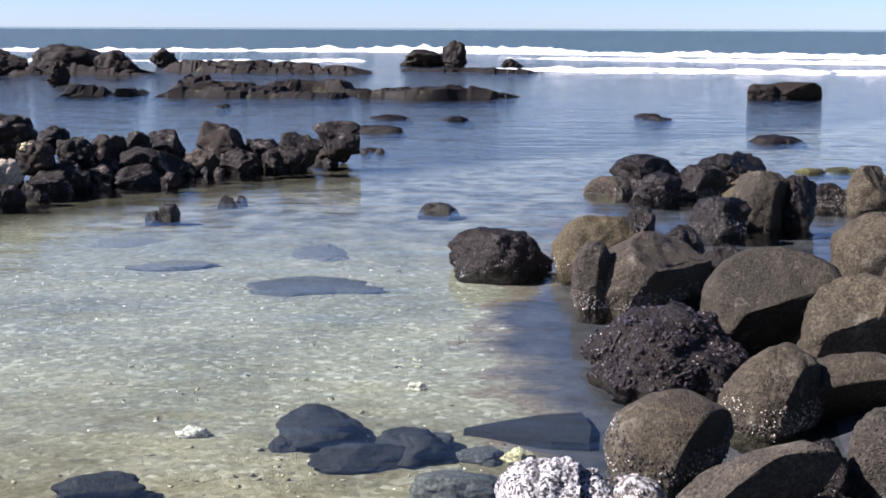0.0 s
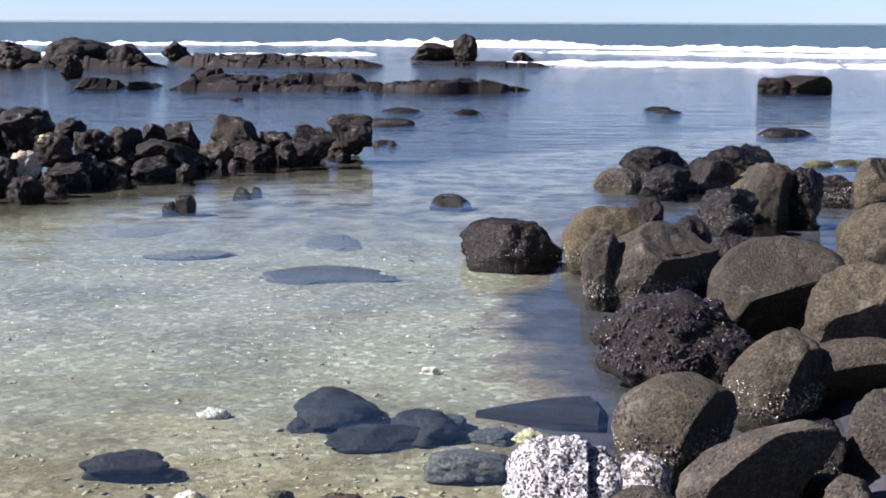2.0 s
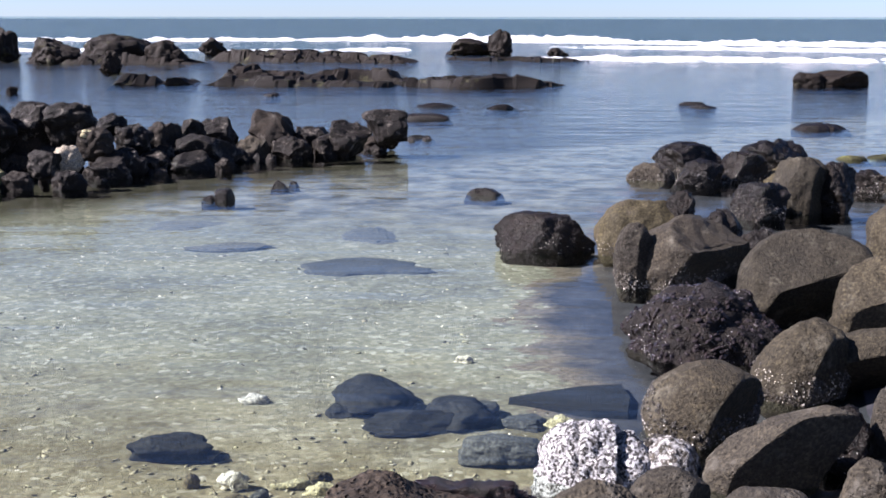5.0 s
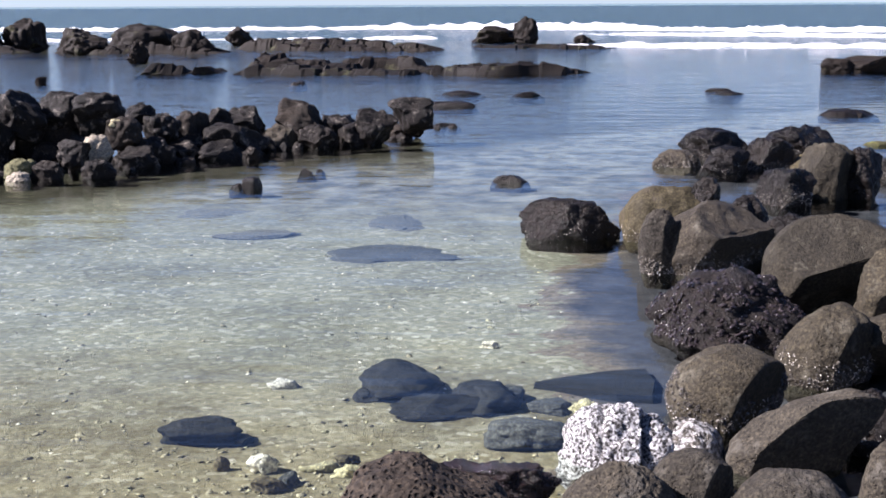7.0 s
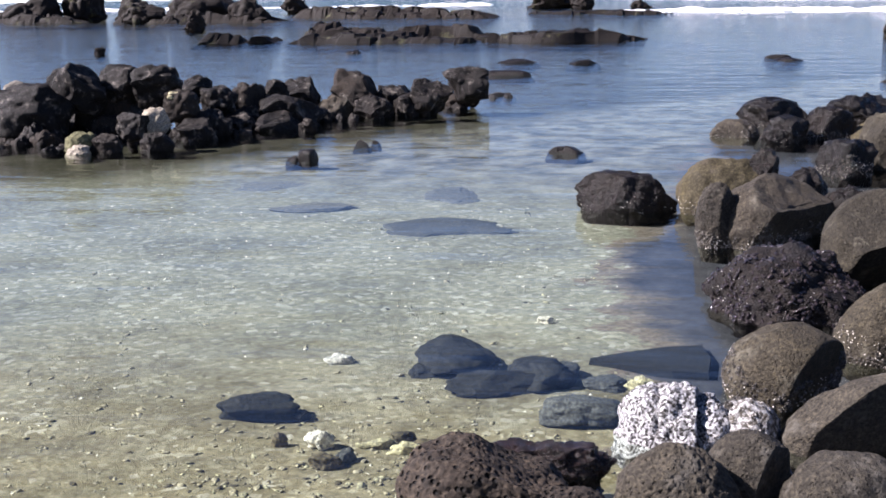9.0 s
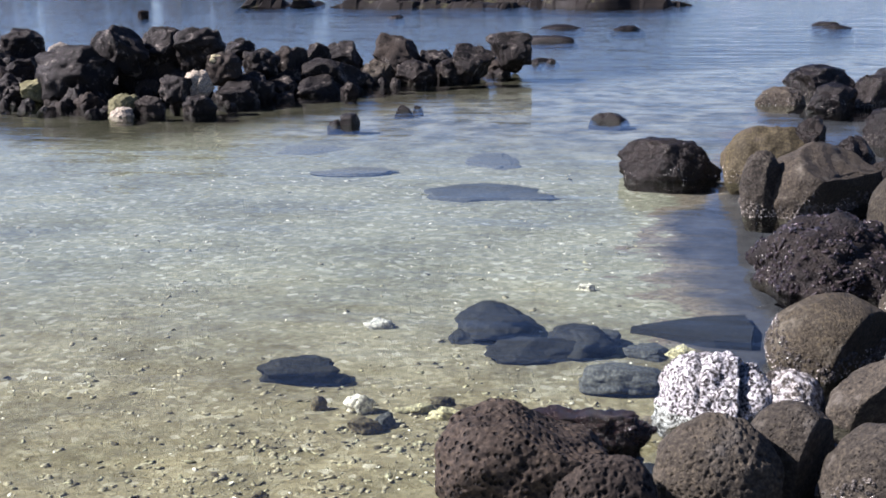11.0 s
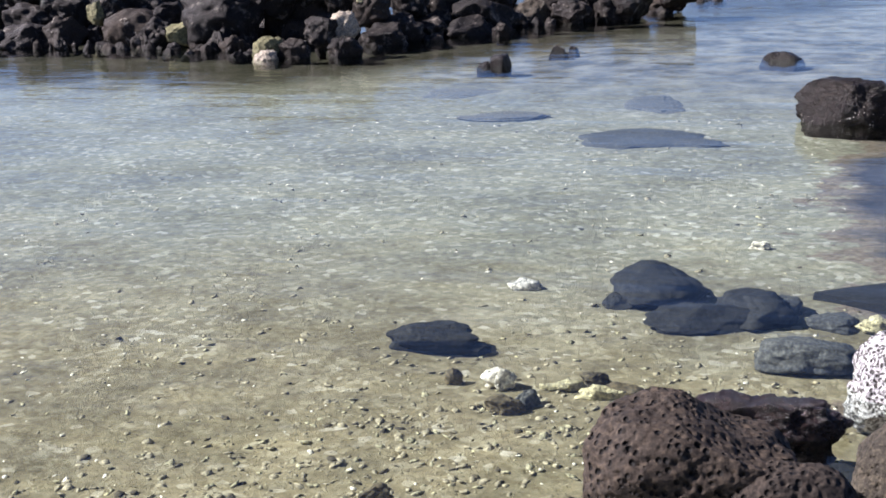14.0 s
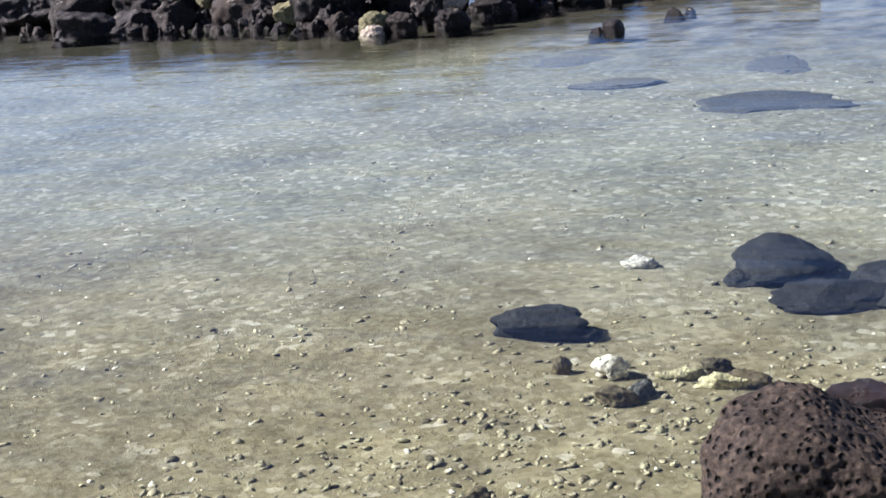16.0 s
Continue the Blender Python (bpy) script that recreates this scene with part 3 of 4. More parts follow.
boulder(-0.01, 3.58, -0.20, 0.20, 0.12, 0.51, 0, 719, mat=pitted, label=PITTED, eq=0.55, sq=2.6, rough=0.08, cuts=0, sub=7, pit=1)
boulder(-0.11, 4.50, -0.20, 0.33, 0.12, 0.33, 1, 720, mat=algae_red, label=ALGAE, eq=0.6, rough=0.24, cuts=4, fine=1.4, knobs=0.9, tilt=-5)
boulder(0.39, 3.98, -0.20, 0.23, 0.18, 0.52, -6, 721, mat=weathered, eq=0.5, sq=2.1, cuts=1, rough=0.07, pit=0.5, sub=7)
boulder(0.66, 4.15, -0.20, 0.16, 0.14, 0.51, -9, 722, mat=weathered, eq=0.55, sq=2.1, cuts=1, rough=0.07, facets=((0.9, -0.4, -0.1, 0.5),))
boulder(0.98, 3.95, -0.20, 0.25, 0.20, 0.51, -14, 723, mat=weathered, eq=0.5, cuts=1, rough=0.07, shells=1)
boulder(1.48, 4.50, -0.20, 0.12, 0.10, 0.43, -18, 724, mat=weathered, eq=0.5)
boulder(2.92, 7.73, -0.20, 0.26, 0.23, 0.80, -20, 25, eq=0.55)
boulder(2.19, 5.60, -0.20, 0.22, 0.19, 0.62, -21, 26, eq=0.55)
boulder(1.78, 4.32, -0.20, 0.2, 0.18, 0.5, -21, 27, eq=0.55)
boulder(1.49, 5.1, -0.20, 0.17, 0.16, 0.45, -17, 24, eq=0.51, mat=wet, label=BLACK)

# the rock in the middle of the pool
boulder(0.46, 10.20, -0.20, 0.42, 0.23, 0.52, -3, 725, mat=wet, label=BLACK, eq=0.6, sq=3.2, rough=0.11, cuts=3, dents=((0.8, -0.5, -0.5, 0.6, 0.22), (-0.1, -0.8, 0.5, 0.4, 0.1)))
stone(-2.79, 12.99, -0.2, 0.11, 0.09, 0.32, 12, 51, eq=0.62, sq=2.8)
stone(-2.94, 12.94, -0.2, 0.10, 0.08, 0.25, -11, 52)
stone(-0.15, 13.65, -0.2, 0.11, 0.09, 0.22, 3, 54)
stone(-2.42, 14.19, -0.2, 0.13, 0.10, 0.26, 10, 55)
stone(-2.27, 14.35, -0.2, 0.07, 0.06, 0.23, -13, 56)
stone(-0.05, 13.53, -0.2, 0.22, 0.18, 0.28, -6, 57, sq=2.6)
stone(-1.13, 20.00, -0.2, 0.27, 0.11, 0.25, 8, 59)
stone(-1.21, 19.56, -0.2, 0.11, 0.09, 0.27, -15, 60)
stone(-0.99, 19.73, -0.2, 0.11, 0.09, 0.27, -8, 61)
stone(-1.20, 23.82, -0.2, 0.52, 0.18, 0.31, -1, 62, sq=3)
stone(-1.19, 27.17, -0.2, 0.55, 0.22, 0.29, 6, 63)
stone(0.24, 26.75, -0.2, 0.40, 0.16, 0.29, 13, 64)
stone(-5.28, 30.94, -0.2, 0.17, 0.14, 0.27, -10, 65)
stone(-5.37, 30.70, -0.2, 0.17, 0.09, 0.26, -3, 66)
stone(4.40, 28.05, -0.2, 0.37, 0.18, 0.27, 4, 67)
stone(5.54, 21.91, -0.2, 0.39, 0.31, 0.32, 11, 68)
stone(5.87, 21.92, -0.2, 0.36, 0.22, 0.30, -12, 69)
stone(4.44, 27.20, -0.2, 0.45, 0.23, 0.27, -5, 70)

# the rocks across the water
boulder(2.45, 15.57, -0.20, 0.44, 0.37, 0.59, -9, 726, mat=wet, label=BLACK, eq=0.5, shells=1)
boulder(1.92, 14.91, -0.20, 0.29, 0.25, 0.40, -7, 727, mat=crusted, label=CRUST, shells=1, eq=0.4)
boulder(2.38, 14.45, -0.20, 0.31, 0.26, 0.49, -9, 728, mat=wet, label=BLACK, eq=0.5)
boulder(3.44, 15.35, -0.20, 0.45, 0.38, 0.65, -13, 729, mat=wet, label=BLACK, eq=0.5)
boulder(2.94, 14.69, -0.20, 0.34, 0.29, 0.57, -11, 730, mat=wet, label=BLACK, shells=1, eq=0.45)
boulder(3.54, 14.53, -0.20, 0.36, 0.31, 0.49, -14, 731, mat=ochre, eq=0.5, cuts=4, label=OCHRE)
boulder(2.59, 11.99, -0.20, 0.29, 0.25, 0.56, -12, 732, mat=wet, label=BLACK, eq=0.5, shells=1)
boulder(3.08, 12.41, -0.20, 0.28, 0.24, 0.75, -14, 733, mat=dry, eq=0.5, sq=3, cuts=4)
# added black boulder: the shaded side of the block before it, put into colour
boulder(3.38, 12.38, -0.20, 0.23, 0.20, 0.70, -15, 734, mat=wet, label=BLACK, eq=0.55)
boulder(4.18, 13.94, -0.20, 0.25, 0.21, 0.45, -17, 735, mat=wet, label=BLACK, eq=0.5, shells=1)
boulder(4.55, 13.54, -0.20, 0.28, 0.24, 0.68, -19, 736, mat=dry, eq=0.5, sq=2.8, cuts=3)
stone(4.87, 17.20, -0.2, 0.27, 0.16, 0.26, 2, 71, mat=algae_green, label=GREEN)
stone(5.37, 17.37, -0.2, 0.29, 0.17, 0.25, 9, 72, mat=algae_green, label=GREEN)

# the rock wall
wall_rock(-5.91, 15.61, -0.15, 0.45, 0.36, 0.80, 21, 801, mat=bleached, rough=0.1, cuts=2, sq=2.1)
wall_rock(-5.13, 15.35, 0.31, 0.32, 0.26, 0.58, 18, 802)
wall_rock(-5.74, 15.52, 0.30, 0.31, 0.25, 0.56, 20, 803)
wall_rock(-6.15, 15.09, 0.25, 0.37, 0.30, 0.66, 22, 804)
wall_rock(-4.84, 15.96, 0.30, 0.21, 0.17, 0.38, 17, 805)
wall_rock(-4.77, 15.06, 0.14, 0.25, 0.20, 0.44, 18, 806, mat=bleached)
wall_rock(-4.55, 15.76, 0.14, 0.25, 0.20, 0.44, 16, 807)
wall_rock(-4.24, 16.16, 0.10, 0.26, 0.21, 0.46, 15, 808, mat=bleached)
wall_rock(-3.97, 16.60, 0.21, 0.20, 0.16, 0.36, 13, 809)
wall_rock(-3.70, 17.06, 0.03, 0.29, 0.23, 0.52, 12, 810)
wall_rock(-3.72, 16.19, -0.20, 0.46, 0.37, 0.59, 13, 811, sq=3)
wall_rock(-3.12, 17.46, -0.10, 0.39, 0.32, 0.70, 10, 812, mat=bleached, tilt=18, sq=3)
wall_rock(-3.21, 16.93, -0.15, 0.26, 0.21, 0.46, 11, 813, mat=crusted)
wall_rock(-2.48, 17.57, -0.05, 0.25, 0.20, 0.44, 8, 814)
wall_rock(-2.74, 16.95, -0.19, 0.28, 0.23, 0.50, 9, 815)
wall_rock(-1.95, 17.25, -0.04, 0.30, 0.24, 0.54, 6, 816, sq=2.8)
wall_rock(-1.51, 18.08, 0.00, 0.34, 0.27, 0.60, 5, 817, sq=2.6, eq=0.7)
wall_rock(-5.05, 14.03, 0.06, 0.20, 0.16, 0.36, 20, 818)
wall_rock(-4.68, 13.80, -0.14, 0.20, 0.16, 0.36, 19, 819)
wall_rock(-5.58, 13.68, -0.11, 0.19, 0.15, 0.34, 22, 820, mat=mossy)
wall_rock(-5.28, 13.69, -0.14, 0.19, 0.15, 0.34, 21, 821, mat=bleached)
wall_rock(-4.59, 14.82, -0.20, 0.31, 0.25, 0.45, 17, 822)
wall_rock(-4.87, 14.28, 0.06, 0.21, 0.17, 0.38, 19, 823, mat=chalky)
wall_rock(-4.27, 15.59, -0.20, 0.27, 0.22, 0.45, 15, 824)
wall_rock(-3.31, 15.46, -0.12, 0.12, 0.10, 0.30, 12, 825, eq=0.6)
wall_rock(-3.77, 15.70, -0.20, 0.35, 0.28, 0.42, 14, 826)
wall_rock(-4.45, 15.21, -0.03, 0.20, 0.16, 0.36, 16, 827, mat=bleached)
wall_rock(-3.64, 16.13, 0.01, 0.19, 0.15, 0.34, 13, 828, mat=bleached)
wall_rock(-2.24, 17.19, -0.08, 0.22, 0.18, 0.40, 7, 829)
wall_rock(-5.52, 13.47, -0.19, 0.15, 0.12, 0.30, 22, 830, mat=chalky)
wall_rock(-8.52, 15.40, 0.16, 0.19, 0.15, 0.34, 29, 831, mat=mossy)
wall_rock(-8.00, 15.19, -0.20, 0.45, 0.36, 0.61, 28, 832, mat=bleached, rough=0.1, cuts=2, sq=2.1)
wall_rock(-6.64, 14.80, -0.20, 0.50, 0.41, 0.90, 24, 833, sq=2.6, eq=0.6)
wall_rock(-6.91, 15.25, 0.01, 0.38, 0.31, 0.68, 24, 834, mat=chalky)
wall_rock(-7.06, 14.61, -0.01, 0.17, 0.14, 0.30, 26, 835, mat=mossy)
wall_rock(-7.58, 15.04, -0.06, 0.16, 0.13, 0.30, 27, 836, mat=bleached)
wall_rock(-8.11, 16.40, 0.14, 0.36, 0.29, 0.64, 26, 837)
wall_rock(-9.12, 16.60, 0.31, 0.28, 0.23, 0.50, 29, 838)
wall_rock(-9.18, 15.90, -0.10, 0.37, 0.30, 0.66, 30, 839)
wall_rock(-8.74, 14.87, -0.17, 0.30, 0.24, 0.54, 30, 840, mat=bleached)
wall_rock(-9.72, 15.60, -0.20, 0.41, 0.33, 0.65, 32, 841)
wall_rock(-9.27, 14.76, -0.20, 0.44, 0.35, 0.48, 32, 842)
wall_rock(-10.54, 15.60, -0.20, 0.52, 0.41, 0.72, 34, 843, mat=bleached)
wall_rock(-11.64, 16.00, -0.20, 0.54, 0.43, 0.85, 36, 844)
wall_rock(-9.90, 14.53, -0.20, 0.44, 0.35, 0.50, 34, 845)
wall_rock(-7.73, 15.60, -0.05, 0.29, 0.23, 0.52, 26, 846)
wall_rock(-4.86, 14.98, 0.42, 0.09, 0.06, 0.14, 17, 94, eq=0.44, mat=yellowish, sq=2)

# the far reef: long low ridges of broken lava, and single rocks


def ridge(x0, x1, y0, y1, deep, height, seed, step=0.09):
    """A low crest of broken lava from (x0, y0) to (x1, y1), deep metres across, fading out at both ends."""
    off = Vector((seed * 3.7, seed * 1.3, seed))
    nx, ny = int(abs(x1 - x0) / step), max(6, int(deep / (step * 1.6)))
    verts = []
    for j in range(ny + 1):
        v = j / ny
        for i in range(nx + 1):
            u = i / nx
            x = x0 + (x1 - x0) * u
            y = y0 + (y1 - y0) * u + (v - 0.5) * deep + 0.7 * noise.noise(Vector((x * 0.5, v * 2, 5)) + off)
            q = Vector((x, y, 0))
            broad = 0.55 + 0.75 * noise.noise(Vector((x * 0.33, y * 0.2, 0)) + off)
            crag = noise.ridged_multi_fractal(q * 0.9 + off, 0.9, 2.1, 5, 1.0, 2.0) * 0.3
            cells = noise.voronoi(Vector((x * 0.7, y * 1.0, 0)) + off, distance_metric="DISTANCE", exponent=2.5)
            chips = noise.voronoi(Vector((x * 2.2, y * 2.6, 3)) + off, distance_metric="DISTANCE", exponent=2.5)
            steps = 0.3 * noise.cell(cells[1][0] * 7.7) - 0.2 * cells[0][0] + 0.17 * noise.cell(chips[1][0] * 9.1)
            z = height * (0.5 + 0.45 * broad + 0.3 * crag + steps) * smooth(0, 0.22, v) * smooth(0, 0.3, 1 - v) * (smooth(0, 0.12, u) * smooth(0, 0.25, 1 - u)) ** 0.8
            verts.append((x, y, z - 0.16))
    n = nx + 1
    faces = [(j * n + i, j * n + i + 1, (j + 1) * n + i + 1, (j + 1) * n + i) for j in range(ny) for i in range(nx)]
    me = bpy.data.meshes.new("reef_ridge")
    me.from_pydata(verts, [], faces)
    me.materials.append(reef_dark)
    return tagged(new("reef_ridge", me), "long low ridge of broken brown lava before the surf", "rock", "ridges of the reef")


ridge(-8.6, 3.6, 36.2, 35.6, 2.4, 0.42, 1)
ridge(-8.4, -1.6, 38.2, 37.9, 1.8, 0.55, 2)
ridge(-12.6, -2.4, 56.4, 53.8, 3.0, 0.58, 3)
ridge(-19.5, -11.0, 52.6, 51.8, 2.6, 0.55, 4)
ridge(-2.4, 5.0, 57.5, 55.5, 1.6, 0.3, 5)
ridge(-31.0, -20.0, 56.0, 53.5, 2.6, 0.6, 6)
ridge(-10.8, -8.2, 36.0, 36.6, 1.0, 0.36, 7)
reef(-18.25, 52.62, -0.20, 0.93, 0.79, 1.26, 19, 101, eq=0.34)
reef(-16.36, 55.49, -0.20, 1.64, 1.39, 1.38, 16, 102, eq=0.33)
reef(-13.21, 43.98, -0.20, 0.42, 0.35, 0.96, 17, 103, eq=0.38)
reef(-13.26, 52.19, -0.20, 0.93, 0.79, 1.16, 14, 104, eq=0.35)
reef(-13.88, 63.62, -0.20, 0.73, 0.62, 1.09, 12, 105, eq=0.36)
reef(-0.99, 66.03, -0.20, 1.40, 1.19, 1.02, 1, 122, eq=0.37)
reef(0.48, 64.97, -0.20, 0.64, 0.55, 1.50, -0, 123, eq=0.32, sq=2.8)
reef(3.33, 63.69, -0.20, 0.57, 0.49, 0.60, -3, 124, eq=0.48)
reef(8.96, 36.23, -0.20, 0.45, 0.38, 0.57, -14, 125, eq=0.49, sq=4, cuts=3, rough=0.12)
reef(9.88, 36.34, -0.20, 0.75, 0.64, 0.63, -15, 126, eq=0.47, sq=4, cuts=3, rough=0.12)
reef(-21.74, 55.82, -0.20, 1.01, 0.86, 1.64, 21, 130, eq=0.32)
reef(-17.82, 52.13, -0.20, 0.93, 0.79, 1.04, 19, 131, eq=0.37)
reef(-23.71, 54.81, -0.20, 1.31, 1.12, 1.50, 23, 132, eq=0.32)
reef(-11.92, 31.29, -0.20, 0.15, 0.12, 0.39, 21, 133, eq=0.62)
reef(-29.53, 57.32, -0.20, 1.69, 1.44, 1.29, 27, 134, eq=0.34)
reef(9.55, 36.71, -0.20, 0.66, 0.26, 0.51, -14, 136, eq=0.52)


# stones on the bed of the pool
sunken_stone(-0.61, 6.40, -0.19, 0.24, 0.27, 0.17, 5, 1, eq=0.42, cuts=3, sq=2.1)
sunken_stone(-0.78, 6.22, -0.19, 0.08, 0.1, 0.08, 5, 31, eq=0.42)
sunken_stone(-0.38, 5.95, -0.19, 0.26, 0.14, 0.13, 8, 2, eq=0.42, sq=2.6)
sunken_stone(-0.14, 6.08, -0.19, 0.17, 0.2, 0.15, 22, 3, eq=0.41, sq=2.6)
sunken_stone(-0.02, 6.22, -0.19, 0.1, 0.09, 0.1, 40, 32, eq=0.42, mat=pale_sunk)
sunken_stone(-1.5, 5.48, -0.19, 0.21, 0.1, 0.15, 4, 4, eq=0.5, cuts=4, sq=2.8)
sunken_stone(-1.32, 5.46, -0.19, 0.08, 0.05, 0.08, -8, 33, eq=0.5)
sunken_stone(0.07, 5.5, -0.19, 0.21, 0.12, 0.16, -1, 5, eq=0.5, sq=3.2, cuts=2, mat=pale_sunk)
sunken_stone(-1.02, 9.82, -0.16, 0.52, 0.44, 0.11, 4, 6, eq=0.5, mat=pale_sunk, sq=2.0, rough=0.14, cuts=2)
sunken_stone(-0.7, 9.7, -0.16, 0.3, 0.16, 0.1, -4, 34, eq=0.5, mat=pale_sunk)
sunken_stone(-2.29, 10.75, -0.15, 0.4, 0.2, 0.08, 12, 8, eq=0.57, mat=veiled)
sunken_stone(-1.08, 11.35, -0.15, 0.3, 0.42, 0.09, 5, 7, eq=0.5, mat=veiled)
sunken_stone(-2.9, 11.9, -0.15, 0.45, 0.3, 0.08, 5, 35, eq=0.5, mat=veiled)
# added dark bottom stone; shadow and reflection in this pool put into its colour
sunken_stone(0.12, 4.2, -0.2, 0.3, 0.26, 0.15, 0, 9, eq=0.41, sq=3)
sunken_stone(-1.05, 4.87, -0.19, 0.08, 0.05, 0.1, 12, 10, eq=0.46, mat=brown)
sunken_stone(-0.98, 4.93, -0.19, 0.06, 0.04, 0.09, 60, 36, eq=0.46, mat=pale_sunk)
sunken_stone(-1.31, 5.10, -0.19, 0.04, 0.025, 0.10, 14, 11, eq=0.54, mat=brown)
sunken_stone(-0.75, 5.2, -0.19, 0.06, 0.04, 0.08, 10, 37, eq=0.5, mat=brown)
sunken_stone(-0.62, 5.08, -0.19, 0.09, 0.03, 0.09, -5, 38, eq=0.5, mat=brown)
sunken_stone(-1.30, 4.01, -0.19, 0.06, 0.04, 0.12, 18, 12, eq=0.48, mat=brown)
sunken_stone(-0.80, 3.84, -0.19, 0.16, 0.09, 0.13, 10, 13, eq=0.42)
sunken_stone(0.2, 6.05, -0.19, 0.12, 0.1, 0.08, -20, 39, eq=0.5, mat=pale_sunk)
coral_chunk(-1.12, 5.09, -0.19, 0.075, 0.05, 0.12, 12, 14, eq=0.50)
coral_chunk(-1.26, 6.36, -0.19, 0.09, 0.045, 0.09, 11, 15, eq=0.52)
coral_chunk(-0.15, 7.22, -0.19, 0.06, 0.03, 0.08, 1, 16, eq=0.60)
coral_chunk(-0.70, 5.04, -0.19, 0.1, 0.03, 0.09, -6, 17, eq=0.56, mat=yellowish)
coral_chunk(-0.86, 5.10, -0.19, 0.1, 0.03, 0.08, 10, 18, eq=0.59, mat=yellowish)
coral_chunk(0.37, 5.98, -0.19, 0.09, 0.05, 0.11, -4, 19, eq=0.50, mat=yellowish)


def wedge(x, y, z, length, width, thick, rz):
    """A thin slab that runs out to a sharp point, with a worn rim."""
    bm = bmesh.new()
    outline = [(0, 0), (0.28, 0.2), (0.62, 0.48), (1, 0.62), (1.05, 0.1), (1, -0.42), (0.7, -0.4), (0.35, -0.22)]
    rim = [bm.verts.new((u * length, v * width, thick * (0.75 + 0.2 * noise.noise(Vector((u * 3, v * 3, 2)))))) for u, v in outline]
    foot = [bm.verts.new((u * length * 1.04 - 0.015, v * width * 1.06, -0.03)) for u, v in outline]
    top = bm.verts.new((0.62 * length, 0.05 * width, thick))
    for k in range(len(outline)):
        n = (k + 1) % len(outline)
        bm.faces.new((rim[n], rim[k], top))
        bm.faces.new((foot[k], rim[k], rim[n], foot[n]))
    bmesh.ops.recalc_face_normals(bm, faces=bm.faces)
    bmesh.ops.subdivide_edges(bm, edges=bm.edges, cuts=3, use_grid_fill=True)
    me = bpy.data.meshes.new("sunken_slab")
    bm.to_mesh(me)
    bm.free()
    me.materials.append(sunk)
    ob = new("sunken_slab", me)
    ob.matrix_basis = pose(x, y, z, 0, 0, rz)
    return tagged(ob, "dark pointed basalt slab lying under water beside the sand", "stone", "stones on the pool bed")


wedge(0.12, 6.42, -0.17, 0.62, 0.5, 0.06, -2)


# ---- filling stones of the piled wall ----
def foot_line(x):
    """Where the wall meets the pool."""
    return 13.9 + 0.42 * max(0.0, x + 5.6) + 0.85 * min(max(0.0, x + 4.8), 2.6) + 0.22 * max(0.0, -x - 6.0)


rnd = random.Random(11)
for i in range(120):
    x = -13.0 + 11.3 * rnd.random()
    s = rnd.uniform(0.1, 0.25)
    wall_rock(x, foot_line(x) + rnd.uniform(0.3, 2.2), -0.22, s, s * rnd.uniform(0.7, 1.0), 0.22 + min(rnd.uniform(0.12, 0.42) * (1.0 if x < -4 else 0.75), 1.3 * s), rnd.uniform(0, 180), 2000 + i, eq=0.5, **({"mat": bleached} if rnd.random() < 0.25 else {}))
# the high rear of the wall
for i in range(26):
    x = -13.0 + 6.4 * rnd.random()
    s = rnd.uniform(0.28, 0.45)
    top = rnd.uniform(0.42, 0.8) - 0.06 * max(0.0, x + 8.5)
    wall_rock(x, foot_line(x) + rnd.uniform(1.1, 2.3), top - 1.9 * s, s, s * 0.85, 1.9 * s, rnd.uniform(0, 180), 2300 + i)
# small stones at the foot of the wall
for i in range(90):
    x = -12.5 + 11.0 * rnd.random()
    s = rnd.uniform(0.05, 0.13)
    wall_rock(x, foot_line(x) + rnd.uniform(-0.12, 0.5), -0.14, s, s * rnd.uniform(0.7, 1.1), 0.14 + rnd.uniform(0.02, 0.12), rnd.uniform(0, 180), 2500 + i, eq=0.4, sub=4, sq=2.1, **({"mat": bleached} if rnd.random() < 0.3 else {}))

# ---- shells and pebbles strewn over the bed ----


def strewn(name, count, seed, place, lo, hi, mats, label, category):
    """Many small flat pebbles joined into one object."""
    rnd = random.Random(seed)
    base = bmesh.new()
    bmesh.ops.create_icosphere(base, subdivisions=1, radius=1)
    shape = [v.co.copy() for v in base.verts]
    tris = [[v.index for v in f.verts] for f in base.faces]
    base.free()
    verts, faces, slots = [], [], []
    for _ in range(count):
        x, y = place(rnd)
        s = lo + (hi - lo) * rnd.random() ** 3
        m = pose(x, y, bed_height(x, y) + s * 0.05, rnd.uniform(-25, 25), rnd.uniform(-25, 25), rnd.uniform(0, 360)) @ Matrix.Diagonal((s, s * rnd.uniform(0.5, 0.9), s * rnd.uniform(0.12, 0.26), 1))
        k = len(verts)
        verts += [m @ (p * rnd.uniform(0.6, 1.35)) for p in shape]
        faces += [[k + i for i in t] for t in tris]
        slots += [rnd.randrange(len(mats))] * len(tris)
    me = bpy.data.meshes.new(name)
    me.from_pydata(verts, [], faces)
    for mat in mats:
        me.materials.append(mat)
    me.polygons.foreach_set("material_index", slots)
    me.polygons.foreach_set("use_smooth", [True] * len(faces))
    return tagged(new(name, me), label, category, kind="stuff")


def near_bed(rnd):
    while True:
        y = 3.4 + 7.5 * rnd.random() ** 1.6
        x = rnd.uniform(-4.5, 0.35)
        if noise.noise(Vector((x * 0.8, y * 0.8, 1.0))) + rnd.uniform(-0.5, 0.6) > 0:
            return x, y



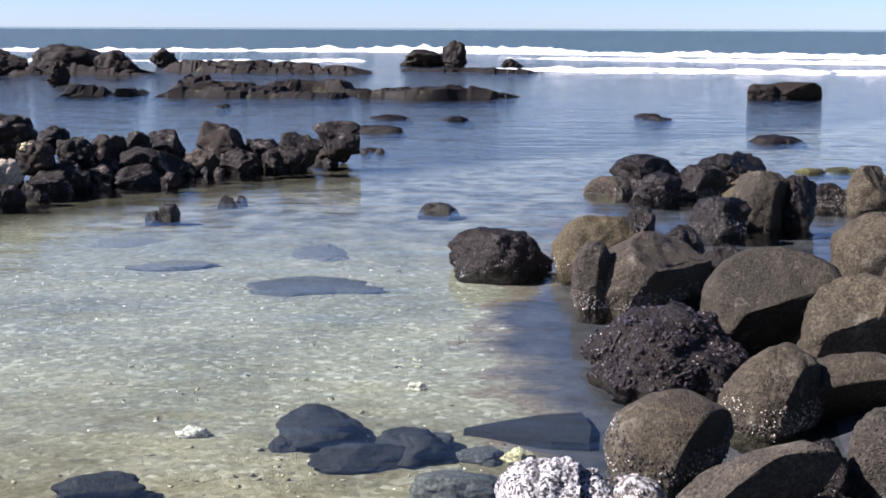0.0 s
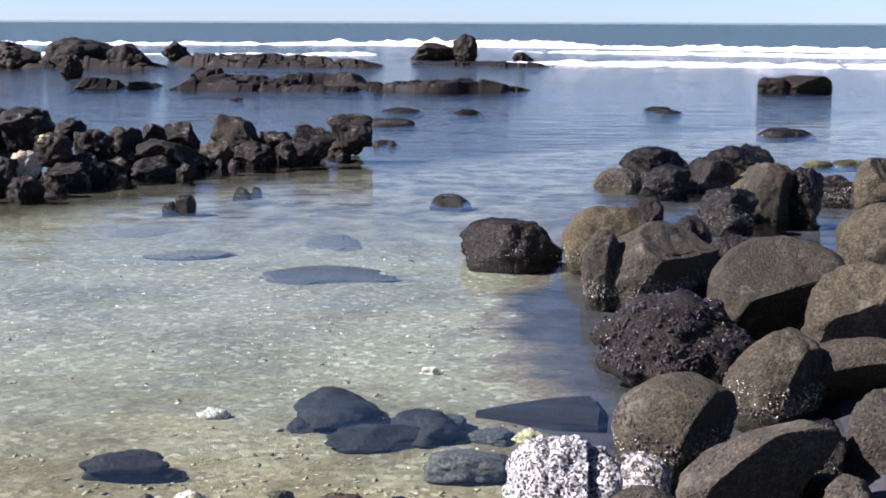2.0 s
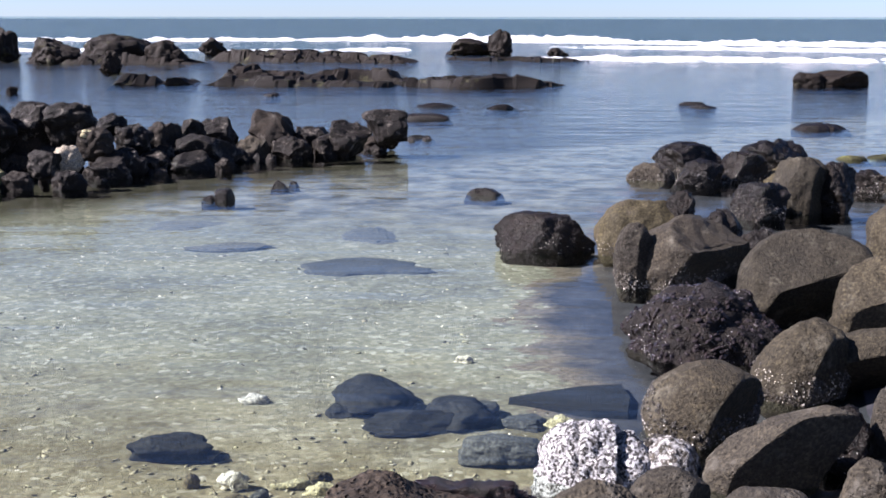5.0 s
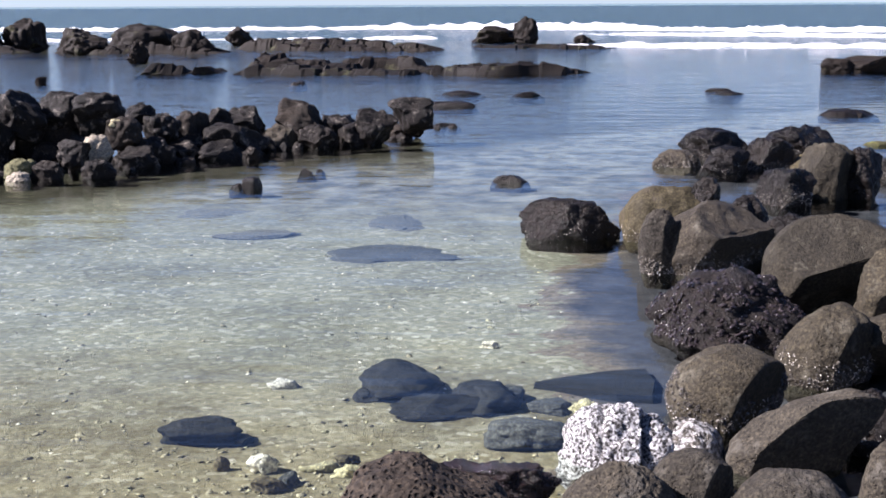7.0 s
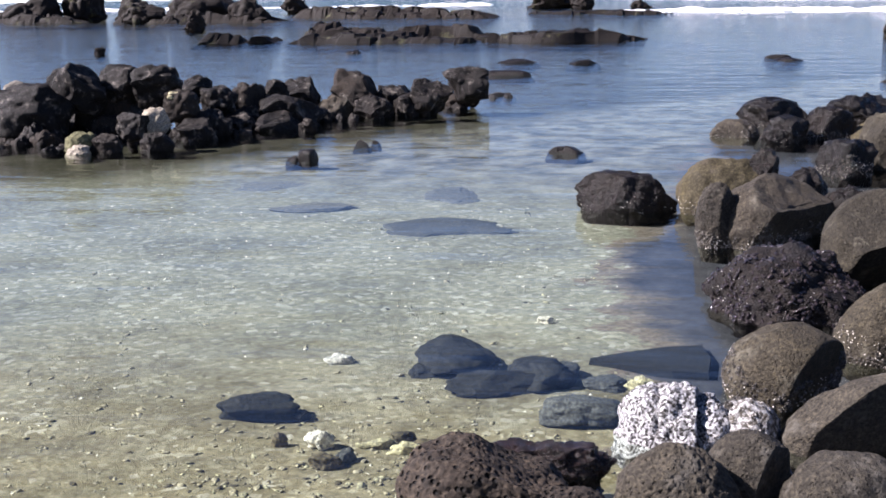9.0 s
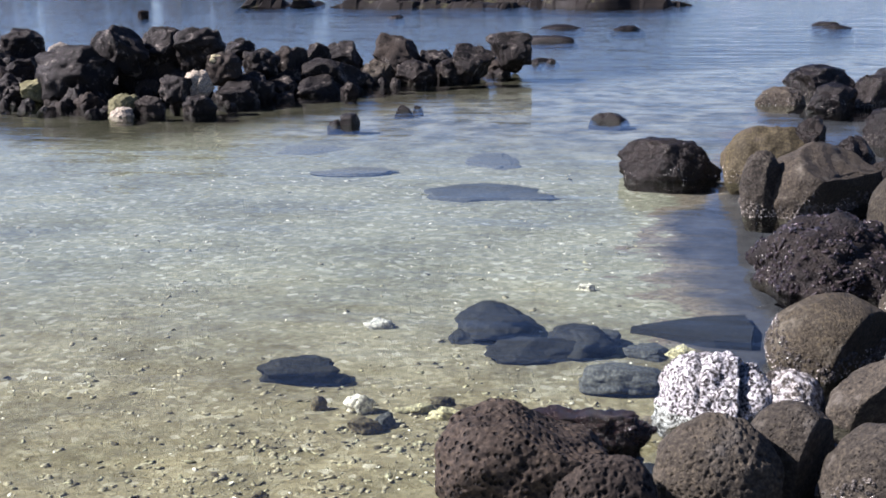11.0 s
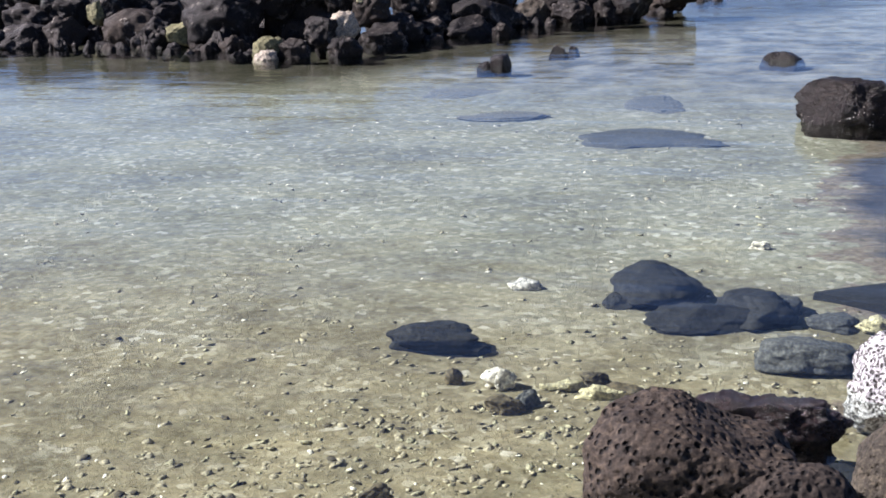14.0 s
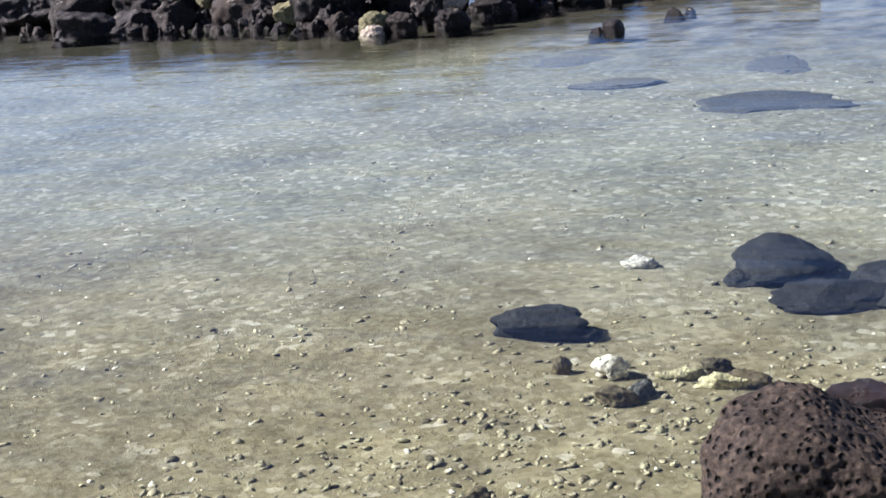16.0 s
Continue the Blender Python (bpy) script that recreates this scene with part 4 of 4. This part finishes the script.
def coarse_bed(rnd):
    """Where the waves have left the coarse pebbles, near the pitted rock."""
    while True:
        x, y = near_bed(rnd)
        if rnd.random() < 0.12 + (1 - smooth(4.6, 6.3, y)) * smooth(-3.2, -1.6, x):
            return x, y


sand_stone = rock_material("sand_coloured_stone", (0.1900, 0.1615, 0.0990), (0.3610, 0.3230, 0.2160), (0.5225, 0.4750, 0.3600), 0.9, 0.3)
strewn("pebbles", 5200, 3, coarse_bed, 0.005, 0.028, (brown, sand_stone, sand_stone, sand_stone, sand_stone, sand_stone, yellowish, yellowish), "small brown and pale pebbles strewn over the sand", "pebbles")
# white shells, some added in place of sun flecks cast on the sand
strewn("shell_bits", 1300, 5, near_bed, 0.005, 0.02, (coral_white, coral_white, yellowish), "white shell and coral bits strewn over the sand, some standing in for sun flecks", "shells")

# ---- surf ----
foam = foam_material()


def surf(name, x0, x1, y_at, width, height, seed, label, cut=0.0, step=0.35):
    """A ragged crest of foam along the line y_at(x)."""
    off = Vector((seed * 7.3, seed * 3.1, seed))
    nx, ny = int((x1 - x0) / step), max(4, int(width / step))
    verts, keep = [], {}
    faces = []
    for j in range(ny + 1):
        for i in range(nx + 1):
            x, v = x0 + (x1 - x0) * i / nx, j / ny
            end = smooth(0, 0.08, i / nx) * smooth(0, 0.08, 1 - i / nx)
            end *= 0.55 + 0.45 * smooth(-0.2, 0.15, noise.noise(Vector((x * 0.06, 0, 9)) + off))
            y = y_at(x) + (v - 0.5) * width
            n = noise.fractal(Vector((x * 0.5, y * 1.0, 0)) + off, 0.6, 2.1, 6)
            body = math.sin(math.pi * v) ** 0.8 * end * (0.62 + 1.35 * n) - 0.22 - cut
            z = 0.02 + height * max(0.0, body) * (1 + 0.35 * noise.noise(Vector((x * 1.1, y * 1.5, 4)) + off))
            keep[(i, j)] = body > 0
            verts.append((x, y, z if body > 0 else -0.03))
    for j in range(ny):
        for i in range(nx):
            if any(keep[(i + p, j + q)] for p in (0, 1) for q in (0, 1)):
                k = j * (nx + 1) + i
                faces.append((k, k + 1, k + nx + 2, k + nx + 1))
    me = bpy.data.meshes.new(name)
    me.from_pydata(verts, [], faces)
    me.polygons.foreach_set("use_smooth", [True] * len(faces))
    me.materials.append(foam)
    return tagged(new(name, me), label, "surf", "lines of surf", kind="stuff")


surf("surf", -80, 14, lambda x: 106 + 0.1 * x, 14, 0.34, 1, "white foam of a wave breaking beyond the reef", 0.2)
surf("surf", -14, 44, lambda x: 100 - 0.55 * x, 7, 0.26, 4, "white foam of a wave breaking beyond the reef", 0.16)
surf("surf", 2, 46, lambda x: 84 - 0.55 * x, 6, 0.16, 5, "thin white foam of a spent wave", 0.24)
surf("surf", 1, 30, lambda x: 60 - 0.2 * x, 9, 0.1, 6, "flat torn foam of a spent wave on dark water", 0.5, 0.2)
surf("surf", -40, -3, lambda x: 74 + 0.1 * x, 7, 0.16, 7, "torn white foam washing round the reef", 0.4, 0.25)
